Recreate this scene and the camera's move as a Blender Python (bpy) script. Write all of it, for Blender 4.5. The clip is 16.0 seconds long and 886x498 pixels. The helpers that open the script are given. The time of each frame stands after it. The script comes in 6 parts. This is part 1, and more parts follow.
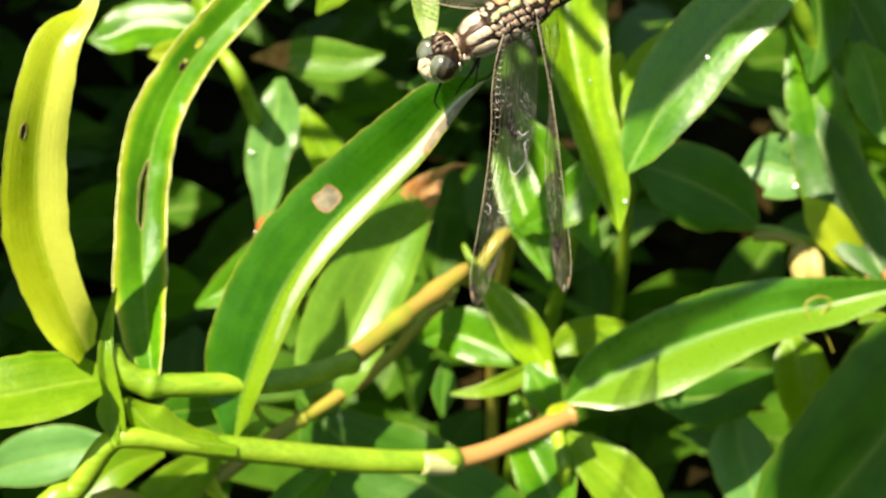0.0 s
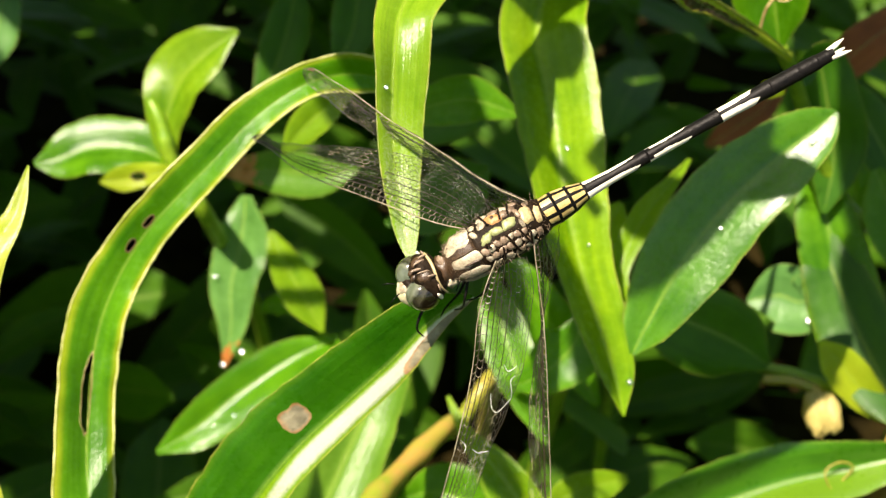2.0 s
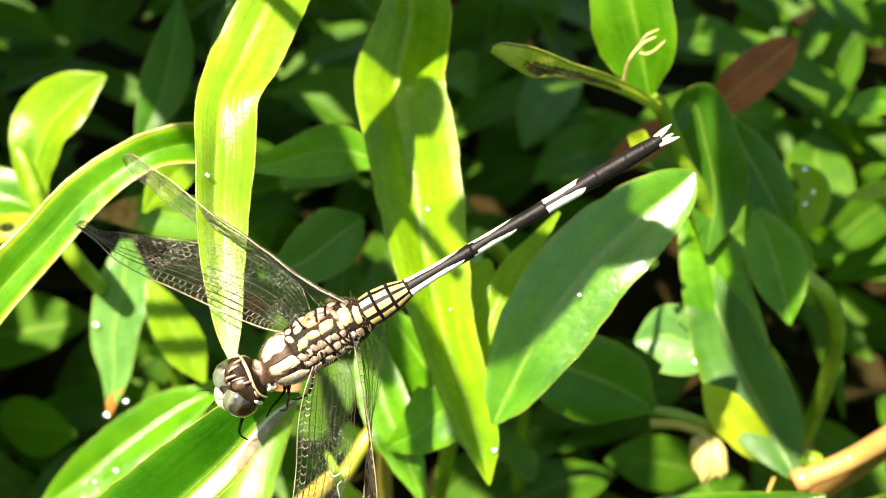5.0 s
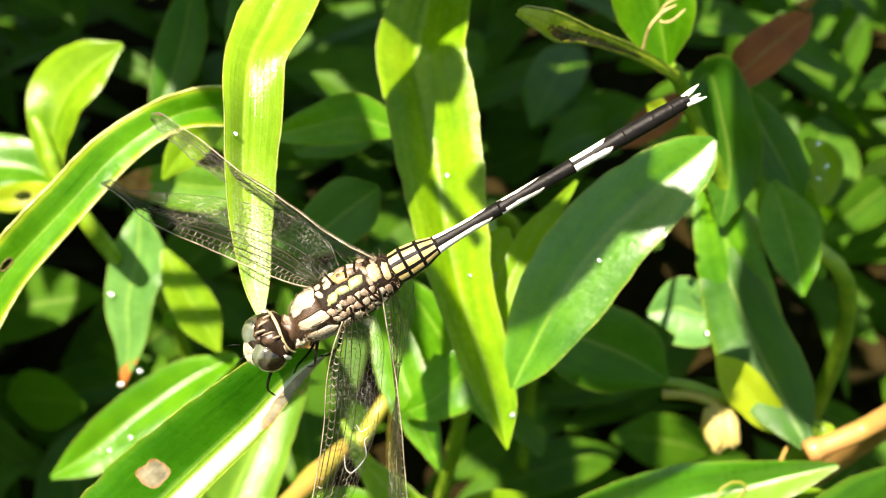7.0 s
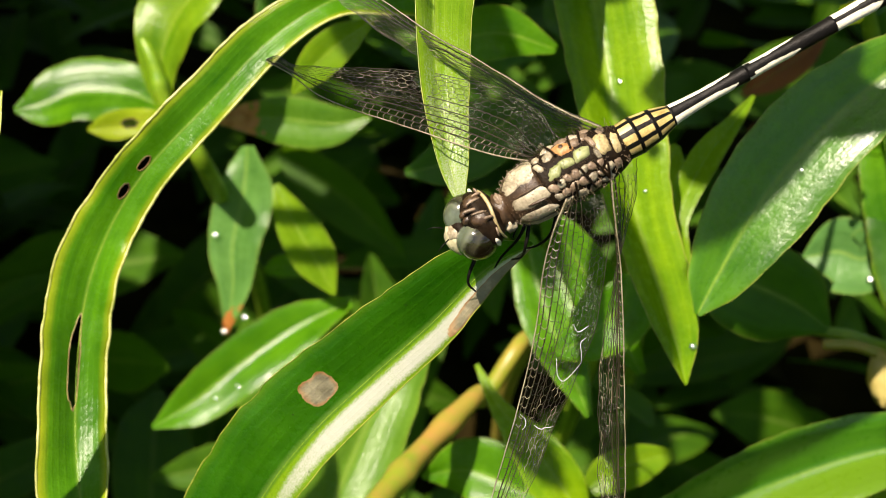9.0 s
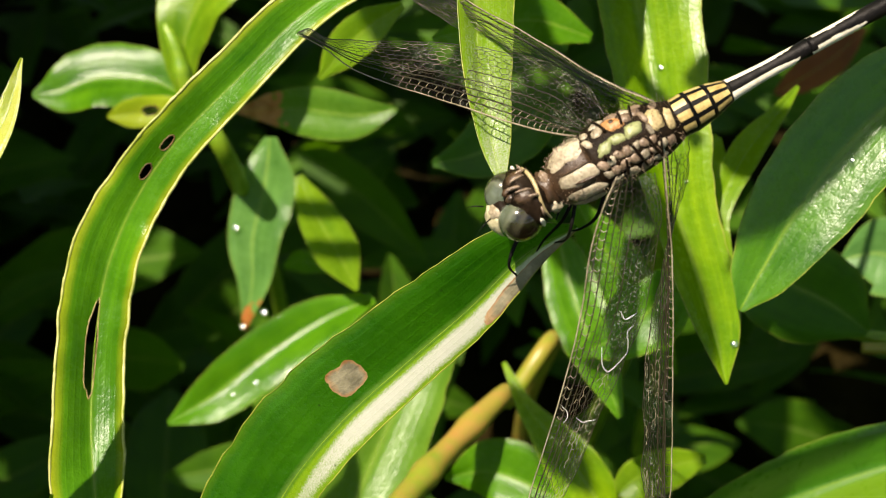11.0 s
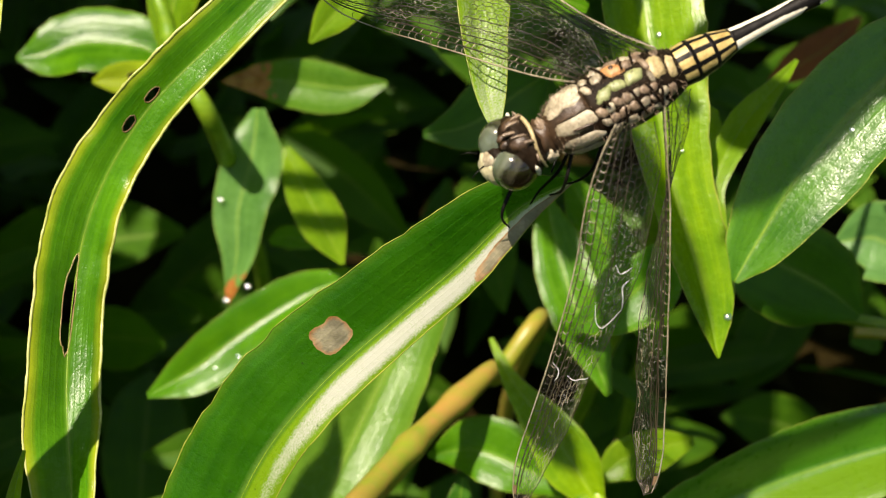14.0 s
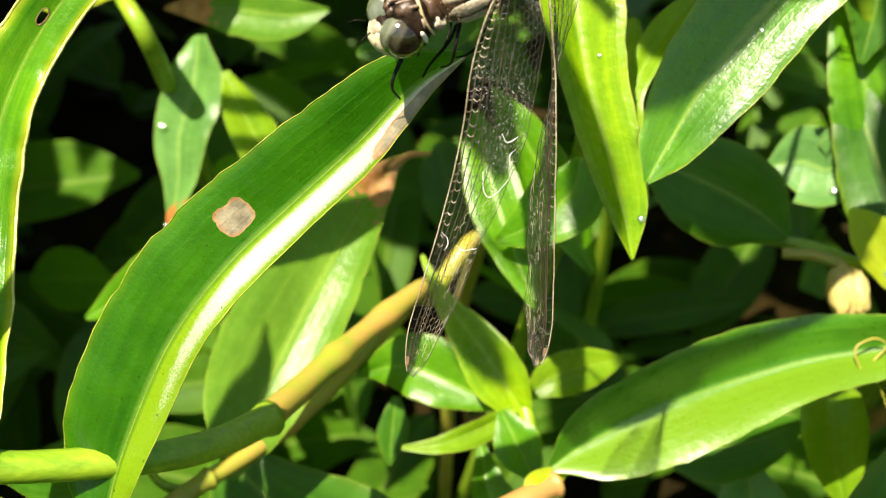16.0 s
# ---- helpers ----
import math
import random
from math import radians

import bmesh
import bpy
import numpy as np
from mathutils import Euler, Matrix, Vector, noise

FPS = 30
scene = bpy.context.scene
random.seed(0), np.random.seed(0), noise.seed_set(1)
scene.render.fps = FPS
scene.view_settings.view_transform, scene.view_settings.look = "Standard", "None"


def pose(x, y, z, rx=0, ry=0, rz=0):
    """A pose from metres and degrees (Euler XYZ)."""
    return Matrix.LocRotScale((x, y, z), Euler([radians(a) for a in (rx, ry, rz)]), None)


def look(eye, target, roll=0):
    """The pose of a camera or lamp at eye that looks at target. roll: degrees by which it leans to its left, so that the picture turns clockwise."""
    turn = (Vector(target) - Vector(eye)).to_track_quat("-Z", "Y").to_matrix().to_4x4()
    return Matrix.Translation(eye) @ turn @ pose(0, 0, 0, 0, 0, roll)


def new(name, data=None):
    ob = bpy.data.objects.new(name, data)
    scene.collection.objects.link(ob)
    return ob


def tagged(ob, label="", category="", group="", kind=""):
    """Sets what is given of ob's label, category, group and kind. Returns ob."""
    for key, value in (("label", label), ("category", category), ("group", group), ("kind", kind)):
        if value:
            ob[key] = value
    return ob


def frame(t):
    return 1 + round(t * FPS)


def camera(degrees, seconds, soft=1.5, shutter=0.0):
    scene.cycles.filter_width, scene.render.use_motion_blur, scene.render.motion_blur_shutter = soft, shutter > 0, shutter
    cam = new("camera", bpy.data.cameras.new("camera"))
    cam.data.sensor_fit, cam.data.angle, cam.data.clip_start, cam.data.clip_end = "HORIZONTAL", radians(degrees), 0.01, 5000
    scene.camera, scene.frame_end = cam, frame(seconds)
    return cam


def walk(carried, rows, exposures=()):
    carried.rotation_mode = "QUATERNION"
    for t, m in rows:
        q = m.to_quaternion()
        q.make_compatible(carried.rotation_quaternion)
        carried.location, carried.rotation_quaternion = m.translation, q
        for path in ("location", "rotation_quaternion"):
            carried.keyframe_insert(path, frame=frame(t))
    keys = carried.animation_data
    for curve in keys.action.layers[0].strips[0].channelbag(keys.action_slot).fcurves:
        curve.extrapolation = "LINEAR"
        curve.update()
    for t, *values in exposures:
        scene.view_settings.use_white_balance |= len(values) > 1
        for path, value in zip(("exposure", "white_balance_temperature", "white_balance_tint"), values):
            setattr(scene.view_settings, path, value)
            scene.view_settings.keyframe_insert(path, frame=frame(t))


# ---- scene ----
# Units: the plan below is written in centimetres and scaled to metres by CM.
CM = 0.01
cam = camera(41.5, 16.0, 0.8)
cam.data.dof.use_dof = True
cam.data.dof.focus_distance = 0.100
cam.data.dof.aperture_fstop = 48.0
METRES, EYE, TILT, LEAN, TURN = 0.146, 0.30, -40.0, 0.0, 0.0
ROWS = [
    (0.0, 0.0, 0.0, 0.0, 0.0, 0.0, -0.0),
    (0.5, 0.0069, 0.0028, 0.0404, 0.03, 0.11, -0.34),
    (1.0, 0.0103, 0.0487, 0.1296, -0.18, -0.07, -0.21),
    (1.5, 0.0071, 0.1097, 0.1786, -0.74, -0.19, 0.21),
    (2.0, -0.0025, 0.1241, 0.1702, -1.06, -0.18, 0.82),
    (2.5, -0.0414, 0.1036, 0.1902, -0.91, -0.41, 1.48),
    (3.0, -0.0204, 0.1128, 0.1894, -0.66, -0.74, 2.01),
    (3.5, -0.0146, 0.1219, 0.1942, -0.55, -1.15, 2.06),
    (4.0, 0.0002, 0.1371, 0.2094, -0.85, -1.37, 2.06),
    (4.5, 0.0424, 0.152, 0.2259, -2.01, -1.49, 2.15),
    (5.0, 0.0886, 0.1549, 0.2444, -3.12, -1.28, 2.14),
    (7.5, 0.0501, 0.1541, 0.2176, -3.1, -2.03, 1.54),
    (8.0, -0.0073, 0.2008, 0.17, -2.55, -2.07, 1.47),
    (8.5, -0.0307, 0.2338, 0.1538, -1.93, -1.86, 1.32),
    (11.0, -0.0518, 0.2869, 0.1351, -0.96, -1.1, 0.15),
    (11.5, -0.053, 0.2797, 0.1154, -1.1, -1.01, 0.04),
    (12.0, -0.0535, 0.2833, 0.1068, -1.19, -0.93, -0.15),
    (12.5, -0.0501, 0.2721, 0.1313, -1.31, -0.67, -0.46),
    (13.0, -0.0489, 0.2785, 0.1318, -1.38, -0.62, -0.61),
    (13.5, -0.0723, 0.2867, 0.1133, -1.35, -0.78, -0.9),
    (14.0, -0.0537, 0.3061, 0.1078, -1.63, -1.03, -1.16),
    (14.5, -0.0546, 0.3087, 0.1231, -1.55, -1.0, -1.18),
    (15.0, -0.0076, 0.3023, 0.1127, -2.19, -1.31, -1.21),
    (15.5, 0.0034, 0.3039, 0.0768, -2.43, -1.69, -1.24),
    (16.0, -0.004, 0.2942, 0.0529, -2.43, -2.12, -1.5),
]
WARM, TINT = 7200.0, 16.0
EXPOSURES = [(t, stops, WARM, TINT) for t, stops in ((0.0, 1.88), (1.5, 1.65), (3.5, 1.5), (4.5, 1.5), (5.0, 2.4), (7.5, 1.95), (8.0, 1.42), (11.0, 1.14), (14.5, 1.12), (15.2, 1.45), (16.0, 1.9))]
walk(cam, [(t, pose(0, 0, EYE, TILT, LEAN, TURN) @ pose(METRES * x, METRES * y, METRES * z, 90 + pitch, roll, yaw)) for t, x, y, z, yaw, pitch, roll in ROWS], EXPOSURES)

# ---- light ----
SUN = Vector((-0.31, -0.24, 0.92)).normalized()
world = bpy.data.worlds.new("world")
scene.world = world
world.use_nodes = True
sky = world.node_tree.nodes.new("ShaderNodeTexSky")
sky.sky_type, sky.sun_disc = "NISHITA", False
sky.sun_elevation = math.asin(SUN.z)
sky.sun_rotation = math.atan2(SUN.x, SUN.y)
back = world.node_tree.nodes["Background"]
world.node_tree.links.new(sky.outputs[0], back.inputs[0])
back.inputs[1].default_value = 0.062
sun = new("sun", bpy.data.lights.new("sun", "SUN"))
sun.data.energy, sun.data.angle, sun.data.color = 5.0, radians(0.6), (1.0, 0.93, 0.81)
sun.matrix_world = look(SUN * 3, (0, 0, 0))


# ---- materials ----
def material(name):
    m = bpy.data.materials.new(name)
    m.use_nodes = True
    m.node_tree.nodes.clear()
    return m, m.node_tree.nodes, m.node_tree.links


def nd(nodes, kind, **values):
    n = nodes.new("ShaderNode" + kind)
    for key, value in values.items():
        n.inputs[key.replace("_", " ")].default_value = value
    return n


def ramp(nodes, links, fac, stops):
    r = nodes.new("ShaderNodeValToRGB")
    while len(r.color_ramp.elements) < len(stops):
        r.color_ramp.elements.new(0.5)
    for e, (at, col) in zip(r.color_ramp.elements, stops):
        e.position, e.color = at, (*col, 1)
    links.new(fac, r.inputs[0])
    return r.outputs[0]


def calc(nodes, links, op, a, b=None, c=None):
    m = nodes.new("ShaderNodeMath")
    m.operation = op
    for n, v in enumerate((a, b, c)):
        if v is None:
            continue
        if isinstance(v, (int, float)):
            m.inputs[n].default_value = v
        else:
            links.new(v, m.inputs[n])
    return m.outputs[0]


def mixed(nodes, links, fac, a, b, blend="MIX"):
    m = nodes.new("ShaderNodeMix")
    m.data_type, m.blend_type = "RGBA", blend
    for slot, v in ((0, fac), (6, a), (7, b)):
        if isinstance(v, (int, float)):
            m.inputs[slot].default_value = v
        elif isinstance(v, tuple):
            m.inputs[slot].default_value = (*v, 1)
        else:
            links.new(v, m.inputs[slot])
    return m.outputs[2]


def leaf_material(name, dark, light, through_col, glow=0.42, rough=0.26, spots=(), dry_tip=None, dry_col=(0.36, 0.20, 0.09), rim=0.12, shine=0.25, bleach_sheen=None, rim_at=0.43, dots=0.0, half=None, taper=0.0):
    """A leaf: u runs along it in cm, v from edge (0) over the midrib (0.5) to edge (1)."""
    m, nodes, links = material(name)
    uv = nodes.new("ShaderNodeUVMap")
    uv.uv_map = "UVMap"
    sep = nodes.new("ShaderNodeSeparateXYZ")
    links.new(uv.outputs[0], sep.inputs[0])
    u, v = sep.outputs[0], sep.outputs[1]
    info = nodes.new("ShaderNodeObjectInfo")
    # stretched streaks along the veins, and soft patches
    stretch = nd(nodes, "Mapping", Scale=(0.7, 11.0, 1.0))
    links.new(uv.outputs[0], stretch.inputs[0])
    links.new(calc(nodes, links, "MULTIPLY", info.outputs["Random"], 50.0), stretch.inputs["Location"])
    streak = nd(nodes, "TexNoise", Scale=1.0, Detail=3.0, Roughness=0.6)
    links.new(stretch.outputs[0], streak.inputs["Vector"])
    geo = nodes.new("ShaderNodeNewGeometry")
    patch = nd(nodes, "TexNoise", Scale=130.0, Detail=4.0, Roughness=0.6)
    links.new(geo.outputs["Position"], patch.inputs["Vector"])
    fine = nd(nodes, "TexNoise", Scale=900.0, Detail=3.0, Roughness=0.7)
    links.new(geo.outputs["Position"], fine.inputs["Vector"])
    grain = nd(nodes, "TexNoise", Scale=6500.0, Detail=2.0, Roughness=0.6)
    links.new(geo.outputs["Position"], grain.inputs["Vector"])
    tone = calc(nodes, links, "ADD", calc(nodes, links, "MULTIPLY", streak.outputs[0], 0.34), calc(nodes, links, "MULTIPLY", patch.outputs[0], 0.46))
    tone = calc(nodes, links, "ADD", tone, calc(nodes, links, "MULTIPLY", fine.outputs[0], 0.12))
    tone = calc(nodes, links, "ADD", tone, calc(nodes, links, "MULTIPLY", grain.outputs[0], 0.08))
    col = ramp(nodes, links, tone, [(0.34, dark), (0.64, light)])
    # parallel veins
    waves = calc(nodes, links, "SINE", calc(nodes, links, "MULTIPLY", v, 75.0))
    vein = calc(nodes, links, "POWER", calc(nodes, links, "MULTIPLY", calc(nodes, links, "ADD", waves, 1.0), 0.5), 9.0)
    col = mixed(nodes, links, calc(nodes, links, "MULTIPLY", vein, 0.16), col, light)
    # pale midrib and yellowing margin
    off = calc(nodes, links, "ABSOLUTE", calc(nodes, links, "SUBTRACT", v, 0.5))
    mid = calc(nodes, links, "SUBTRACT", 1.0, calc(nodes, links, "MULTIPLY", off, 22.0))
    mid = calc(nodes, links, "MULTIPLY", calc(nodes, links, "MAXIMUM", mid, 0.0), 0.25)
    pale = tuple(min(1.0, 0.5 * c + 0.25 * k) for c, k in zip(through_col, (1.0, 1.0, 0.35)))
    col = mixed(nodes, links, mid, col, pale)
    edge = calc(nodes, links, "MULTIPLY", calc(nodes, links, "SUBTRACT", off, rim_at), 0.9 / (0.5 - rim_at))
    edge = calc(nodes, links, "MULTIPLY", calc(nodes, links, "MAXIMUM", edge, 0.0), rim)
    edge = calc(nodes, links, "MULTIPLY", edge, calc(nodes, links, "ADD", patch.outputs[0], 0.2))
    col = mixed(nodes, links, edge, col, (0.36, 0.40, 0.02))
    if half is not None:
        # the half beyond the midrib painted lighter, as its sunlit side
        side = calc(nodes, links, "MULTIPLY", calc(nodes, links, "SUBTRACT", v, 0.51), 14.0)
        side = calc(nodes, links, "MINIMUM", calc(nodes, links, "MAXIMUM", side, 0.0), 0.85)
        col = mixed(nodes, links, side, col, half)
    seen = col
    thru = mixed(nodes, links, 0.15, mixed(nodes, links, calc(nodes, links, "MULTIPLY", tone, 0.9), tuple(0.75 * c for c in through_col), through_col), col)
    thru = mixed(nodes, links, edge, thru, (0.55, 0.5, 0.05))
    if bleach_sheen is not None:
        # silvery bleached tissue and painted sheen from u0 to u1 along the leaf, beyond v0 across it
        u0, u1, v0, amount = bleach_sheen
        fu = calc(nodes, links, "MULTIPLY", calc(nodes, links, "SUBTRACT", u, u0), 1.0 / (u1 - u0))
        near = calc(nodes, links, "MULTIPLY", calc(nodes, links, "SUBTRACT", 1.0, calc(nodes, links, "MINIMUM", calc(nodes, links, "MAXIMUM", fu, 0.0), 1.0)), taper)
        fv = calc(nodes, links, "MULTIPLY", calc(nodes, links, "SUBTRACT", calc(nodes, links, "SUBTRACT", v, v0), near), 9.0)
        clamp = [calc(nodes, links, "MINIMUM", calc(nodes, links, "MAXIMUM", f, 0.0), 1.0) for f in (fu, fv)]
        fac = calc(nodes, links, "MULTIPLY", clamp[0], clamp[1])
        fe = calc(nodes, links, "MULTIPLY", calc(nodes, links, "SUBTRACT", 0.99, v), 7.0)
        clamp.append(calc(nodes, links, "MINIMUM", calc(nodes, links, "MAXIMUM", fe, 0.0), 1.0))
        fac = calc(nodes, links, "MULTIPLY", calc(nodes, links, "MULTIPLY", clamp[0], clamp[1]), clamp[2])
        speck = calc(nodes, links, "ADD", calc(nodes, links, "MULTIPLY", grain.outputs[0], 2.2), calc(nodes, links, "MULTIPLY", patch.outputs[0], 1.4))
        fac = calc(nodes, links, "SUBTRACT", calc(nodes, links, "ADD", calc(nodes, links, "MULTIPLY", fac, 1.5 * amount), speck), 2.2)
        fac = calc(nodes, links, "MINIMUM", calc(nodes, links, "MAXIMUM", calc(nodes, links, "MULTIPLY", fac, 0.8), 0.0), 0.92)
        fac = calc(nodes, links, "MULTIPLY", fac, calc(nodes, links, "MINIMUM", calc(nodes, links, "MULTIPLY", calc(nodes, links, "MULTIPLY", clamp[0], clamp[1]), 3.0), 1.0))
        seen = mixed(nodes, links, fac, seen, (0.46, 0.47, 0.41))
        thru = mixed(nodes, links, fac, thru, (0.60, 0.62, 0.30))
    dryness = None

    def join(old, more):
        return more if old is None else calc(nodes, links, "MAXIMUM", old, more)

    wob = calc(nodes, links, "MULTIPLY", calc(nodes, links, "SUBTRACT", patch.outputs[0], 0.5), 1.5)
    mid_n = nd(nodes, "TexNoise", Scale=420.0, Detail=3.0, Roughness=0.6)
    links.new(geo.outputs["Position"], mid_n.inputs["Vector"])
    wob = calc(nodes, links, "ADD", wob, calc(nodes, links, "MULTIPLY", calc(nodes, links, "SUBTRACT", mid_n.outputs[0], 0.5), 3.4))
    wob = calc(nodes, links, "ADD", wob, calc(nodes, links, "MULTIPLY", calc(nodes, links, "SUBTRACT", fine.outputs[0], 0.5), 0.35))
    for su, sv, ru, rv in spots:
        a = calc(nodes, links, "POWER", calc(nodes, links, "ABSOLUTE", calc(nodes, links, "DIVIDE", calc(nodes, links, "SUBTRACT", u, su), ru)), 3.0)
        b = calc(nodes, links, "POWER", calc(nodes, links, "ABSOLUTE", calc(nodes, links, "DIVIDE", calc(nodes, links, "SUBTRACT", v, sv), rv)), 3.0)
        dist = calc(nodes, links, "ADD", calc(nodes, links, "ADD", a, b), wob)
        dryness = join(dryness, calc(nodes, links, "SUBTRACT", 1.35, dist))
    if dry_tip is not None:
        d = calc(nodes, links, "MULTIPLY", calc(nodes, links, "SUBTRACT", u, dry_tip), 2.2)
        dryness = join(dryness, calc(nodes, links, "ADD", d, wob))
    if dryness is not None:
        rim_f = ramp(nodes, links, dryness, [(0.0, (0, 0, 0)), (0.12, (1, 1, 1))])
        body = ramp(nodes, links, dryness, [(0.3, (0.42, 0.15, 0.02)), (0.95, dry_col)])
        body = mixed(nodes, links, 0.5, body, ramp(nodes, links, mid_n.outputs[0], [(0.42, tuple(0.40 * c for c in dry_col)), (0.58, tuple(min(1, 1.6 * c) for c in dry_col))]))
        seen = mixed(nodes, links, rim_f, seen, body)
        thru = mixed(nodes, links, rim_f, thru, tuple(0.6 * c for c in dry_col))
    if dots:
        # a few small dark droppings
        dot = nodes.new("ShaderNodeTexVoronoi")
        dot.inputs["Scale"].default_value = 480.0
        links.new(geo.outputs["Position"], dot.inputs["Vector"])
        spot = ramp(nodes, links, calc(nodes, links, "ADD", dot.outputs["Distance"], calc(nodes, links, "MULTIPLY", mid_n.outputs[0], 0.16)), [(dots, (1, 1, 1)), (dots + 0.03, (0, 0, 0))])
        seen = mixed(nodes, links, calc(nodes, links, "MULTIPLY", spot, 0.85), seen, (0.008, 0.014, 0.004))
    bump = nd(nodes, "Bump", Strength=0.45, Distance=0.0002)
    h = calc(nodes, links, "ADD", calc(nodes, links, "MULTIPLY", vein, 0.12), calc(nodes, links, "MULTIPLY", streak.outputs[0], 0.16))
    h = calc(nodes, links, "ADD", h, calc(nodes, links, "ADD", calc(nodes, links, "MULTIPLY", fine.outputs[0], 0.9), calc(nodes, links, "MULTIPLY", grain.outputs[0], 0.22)))
    links.new(h, bump.inputs["Height"])
    b = nd(nodes, "BsdfPrincipled", Roughness=rough)
    b.inputs["Specular IOR Level"].default_value = shine
    links.new(seen, b.inputs["Base Color"])
    links.new(calc(nodes, links, "ADD", calc(nodes, links, "MULTIPLY", fine.outputs[0], 0.25), rough - 0.12), b.inputs["Roughness"])
    links.new(bump.outputs[0], b.inputs["Normal"])
    t = nodes.new("ShaderNodeBsdfTranslucent")
    links.new(thru, t.inputs[0])
    links.new(bump.outputs[0], t.inputs["Normal"])
    mix = nd(nodes, "MixShader", Fac=glow)
    out = nodes.new("ShaderNodeOutputMaterial")
    links.new(b.outputs[0], mix.inputs[1])
    links.new(t.outputs[0], mix.inputs[2])
    links.new(mix.outputs[0], out.inputs[0])
    return m


def plain_material(name, dark, light, scale=300.0, rough=0.5, bump=0.3, metal=0.0, glow=0.0, coat=0.0, stretch=(1, 1, 1), shine=0.5):
    """A surface mottled at two scales between two colours."""
    m, nodes, links = material(name)
    co = nodes.new("ShaderNodeTexCoord")
    mp = nd(nodes, "Mapping", Scale=stretch)
    links.new(co.outputs["Object"], mp.inputs[0])
    big = nd(nodes, "TexNoise", Scale=scale, Detail=5.0, Roughness=0.65)
    small = nd(nodes, "TexNoise", Scale=scale * 7, Detail=3.0, Roughness=0.6)
    links.new(mp.outputs[0], big.inputs["Vector"])
    links.new(mp.outputs[0], small.inputs["Vector"])
    tone = calc(nodes, links, "ADD", calc(nodes, links, "MULTIPLY", big.outputs[0], 0.65), calc(nodes, links, "MULTIPLY", small.outputs[0], 0.35))
    col = ramp(nodes, links, tone, [(0.36, dark), (0.64, light)])
    b = nd(nodes, "BsdfPrincipled", Roughness=rough, Metallic=metal)
    b.inputs["Coat Weight"].default_value = coat
    b.inputs["Specular IOR Level"].default_value = shine
    links.new(col, b.inputs["Base Color"])
    bp = nd(nodes, "Bump", Strength=bump, Distance=0.0003)
    links.new(tone, bp.inputs["Height"])
    links.new(bp.outputs[0], b.inputs["Normal"])
    out = nodes.new("ShaderNodeOutputMaterial")
    if glow:
        t = nodes.new("ShaderNodeBsdfTranslucent")
        links.new(col, t.inputs[0])
        mix = nd(nodes, "MixShader", Fac=glow)
        links.new(b.outputs[0], mix.inputs[1])
        links.new(t.outputs[0], mix.inputs[2])
        links.new(mix.outputs[0], out.inputs[0])
    else:
        links.new(b.outputs[0], out.inputs[0])
    return m


GREEN = leaf_material("leaf_green", (0.013, 0.090, 0.002), (0.085, 0.240, 0.006), (0.21, 0.50, 0.003))
EATEN = leaf_material("leaf_yellow_edged", (0.014, 0.098, 0.002), (0.080, 0.25, 0.006), (0.19, 0.48, 0.003), rim=1.25, rim_at=0.35, rough=0.26, shine=0.22)
# sunlit half and part of the whitish sheen are in this leaf's colour
PERCH = leaf_material("leaf_perch", (0.005, 0.056, 0.001), (0.028, 0.135, 0.003), (0.11, 0.40, 0.003), glow=0.36, dots=0.12, half=(0.15, 0.27, 0.008), taper=0.20, rough=0.28, shine=0.45, bleach_sheen=(1.0, 3.4, 0.555, 1.15), spots=((3.69, 0.3, 0.17, 0.105), (5.64, 0.86, 0.6, 0.13)), dry_col=(0.27, 0.245, 0.16))
LIME = leaf_material("leaf_lime", (0.06, 0.18, 0.005), (0.19, 0.33, 0.012), (0.40, 0.58, 0.006), glow=0.48)
YELLOW = leaf_material("leaf_yellow", (0.22, 0.34, 0.010), (0.42, 0.52, 0.03), (0.70, 0.80, 0.015), glow=0.6)
# yellow leaf whose paler half holds the sun's highlight as colour
YELLOW_HALF_LIT = leaf_material("leaf_yellow_half_lit", (0.22, 0.32, 0.006), (0.40, 0.47, 0.018), (0.70, 0.78, 0.010), glow=0.5, half=(0.46, 0.50, 0.07), shine=0.4)
# darker copies of the leaf green, with shade put into the colour
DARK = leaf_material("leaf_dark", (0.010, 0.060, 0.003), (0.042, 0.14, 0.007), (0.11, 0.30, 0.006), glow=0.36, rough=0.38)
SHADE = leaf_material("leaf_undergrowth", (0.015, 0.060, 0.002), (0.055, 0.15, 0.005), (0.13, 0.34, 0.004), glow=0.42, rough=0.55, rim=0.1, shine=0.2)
PALE = leaf_material("leaf_pale_tipped", (0.085, 0.21, 0.008), (0.22, 0.37, 0.018), (0.42, 0.60, 0.01), glow=0.45, bleach_sheen=(3.0, 6.6, -0.2, 0.8))
FRESH = leaf_material("leaf_fresh", (0.03, 0.125, 0.002), (0.19, 0.32, 0.006), (0.34, 0.56, 0.003), glow=0.30, rough=0.26, shine=0.25)
WET = leaf_material("leaf_wet", (0.015, 0.098, 0.002), (0.080, 0.24, 0.006), (0.22, 0.48, 0.003), rough=0.28, shine=0.75)
# dark and lime halves painted as the unlit and sunlit sides
HALF_LIT = leaf_material("leaf_half_lit", (0.010, 0.082, 0.002), (0.050, 0.19, 0.005), (0.16, 0.44, 0.003), glow=0.3, rough=0.3, shine=0.9, half=(0.10, 0.205, 0.006))
DAMP = leaf_material("leaf_damp", (0.015, 0.098, 0.002), (0.080, 0.24, 0.006), (0.22, 0.48, 0.003), rough=0.22, shine=0.30)
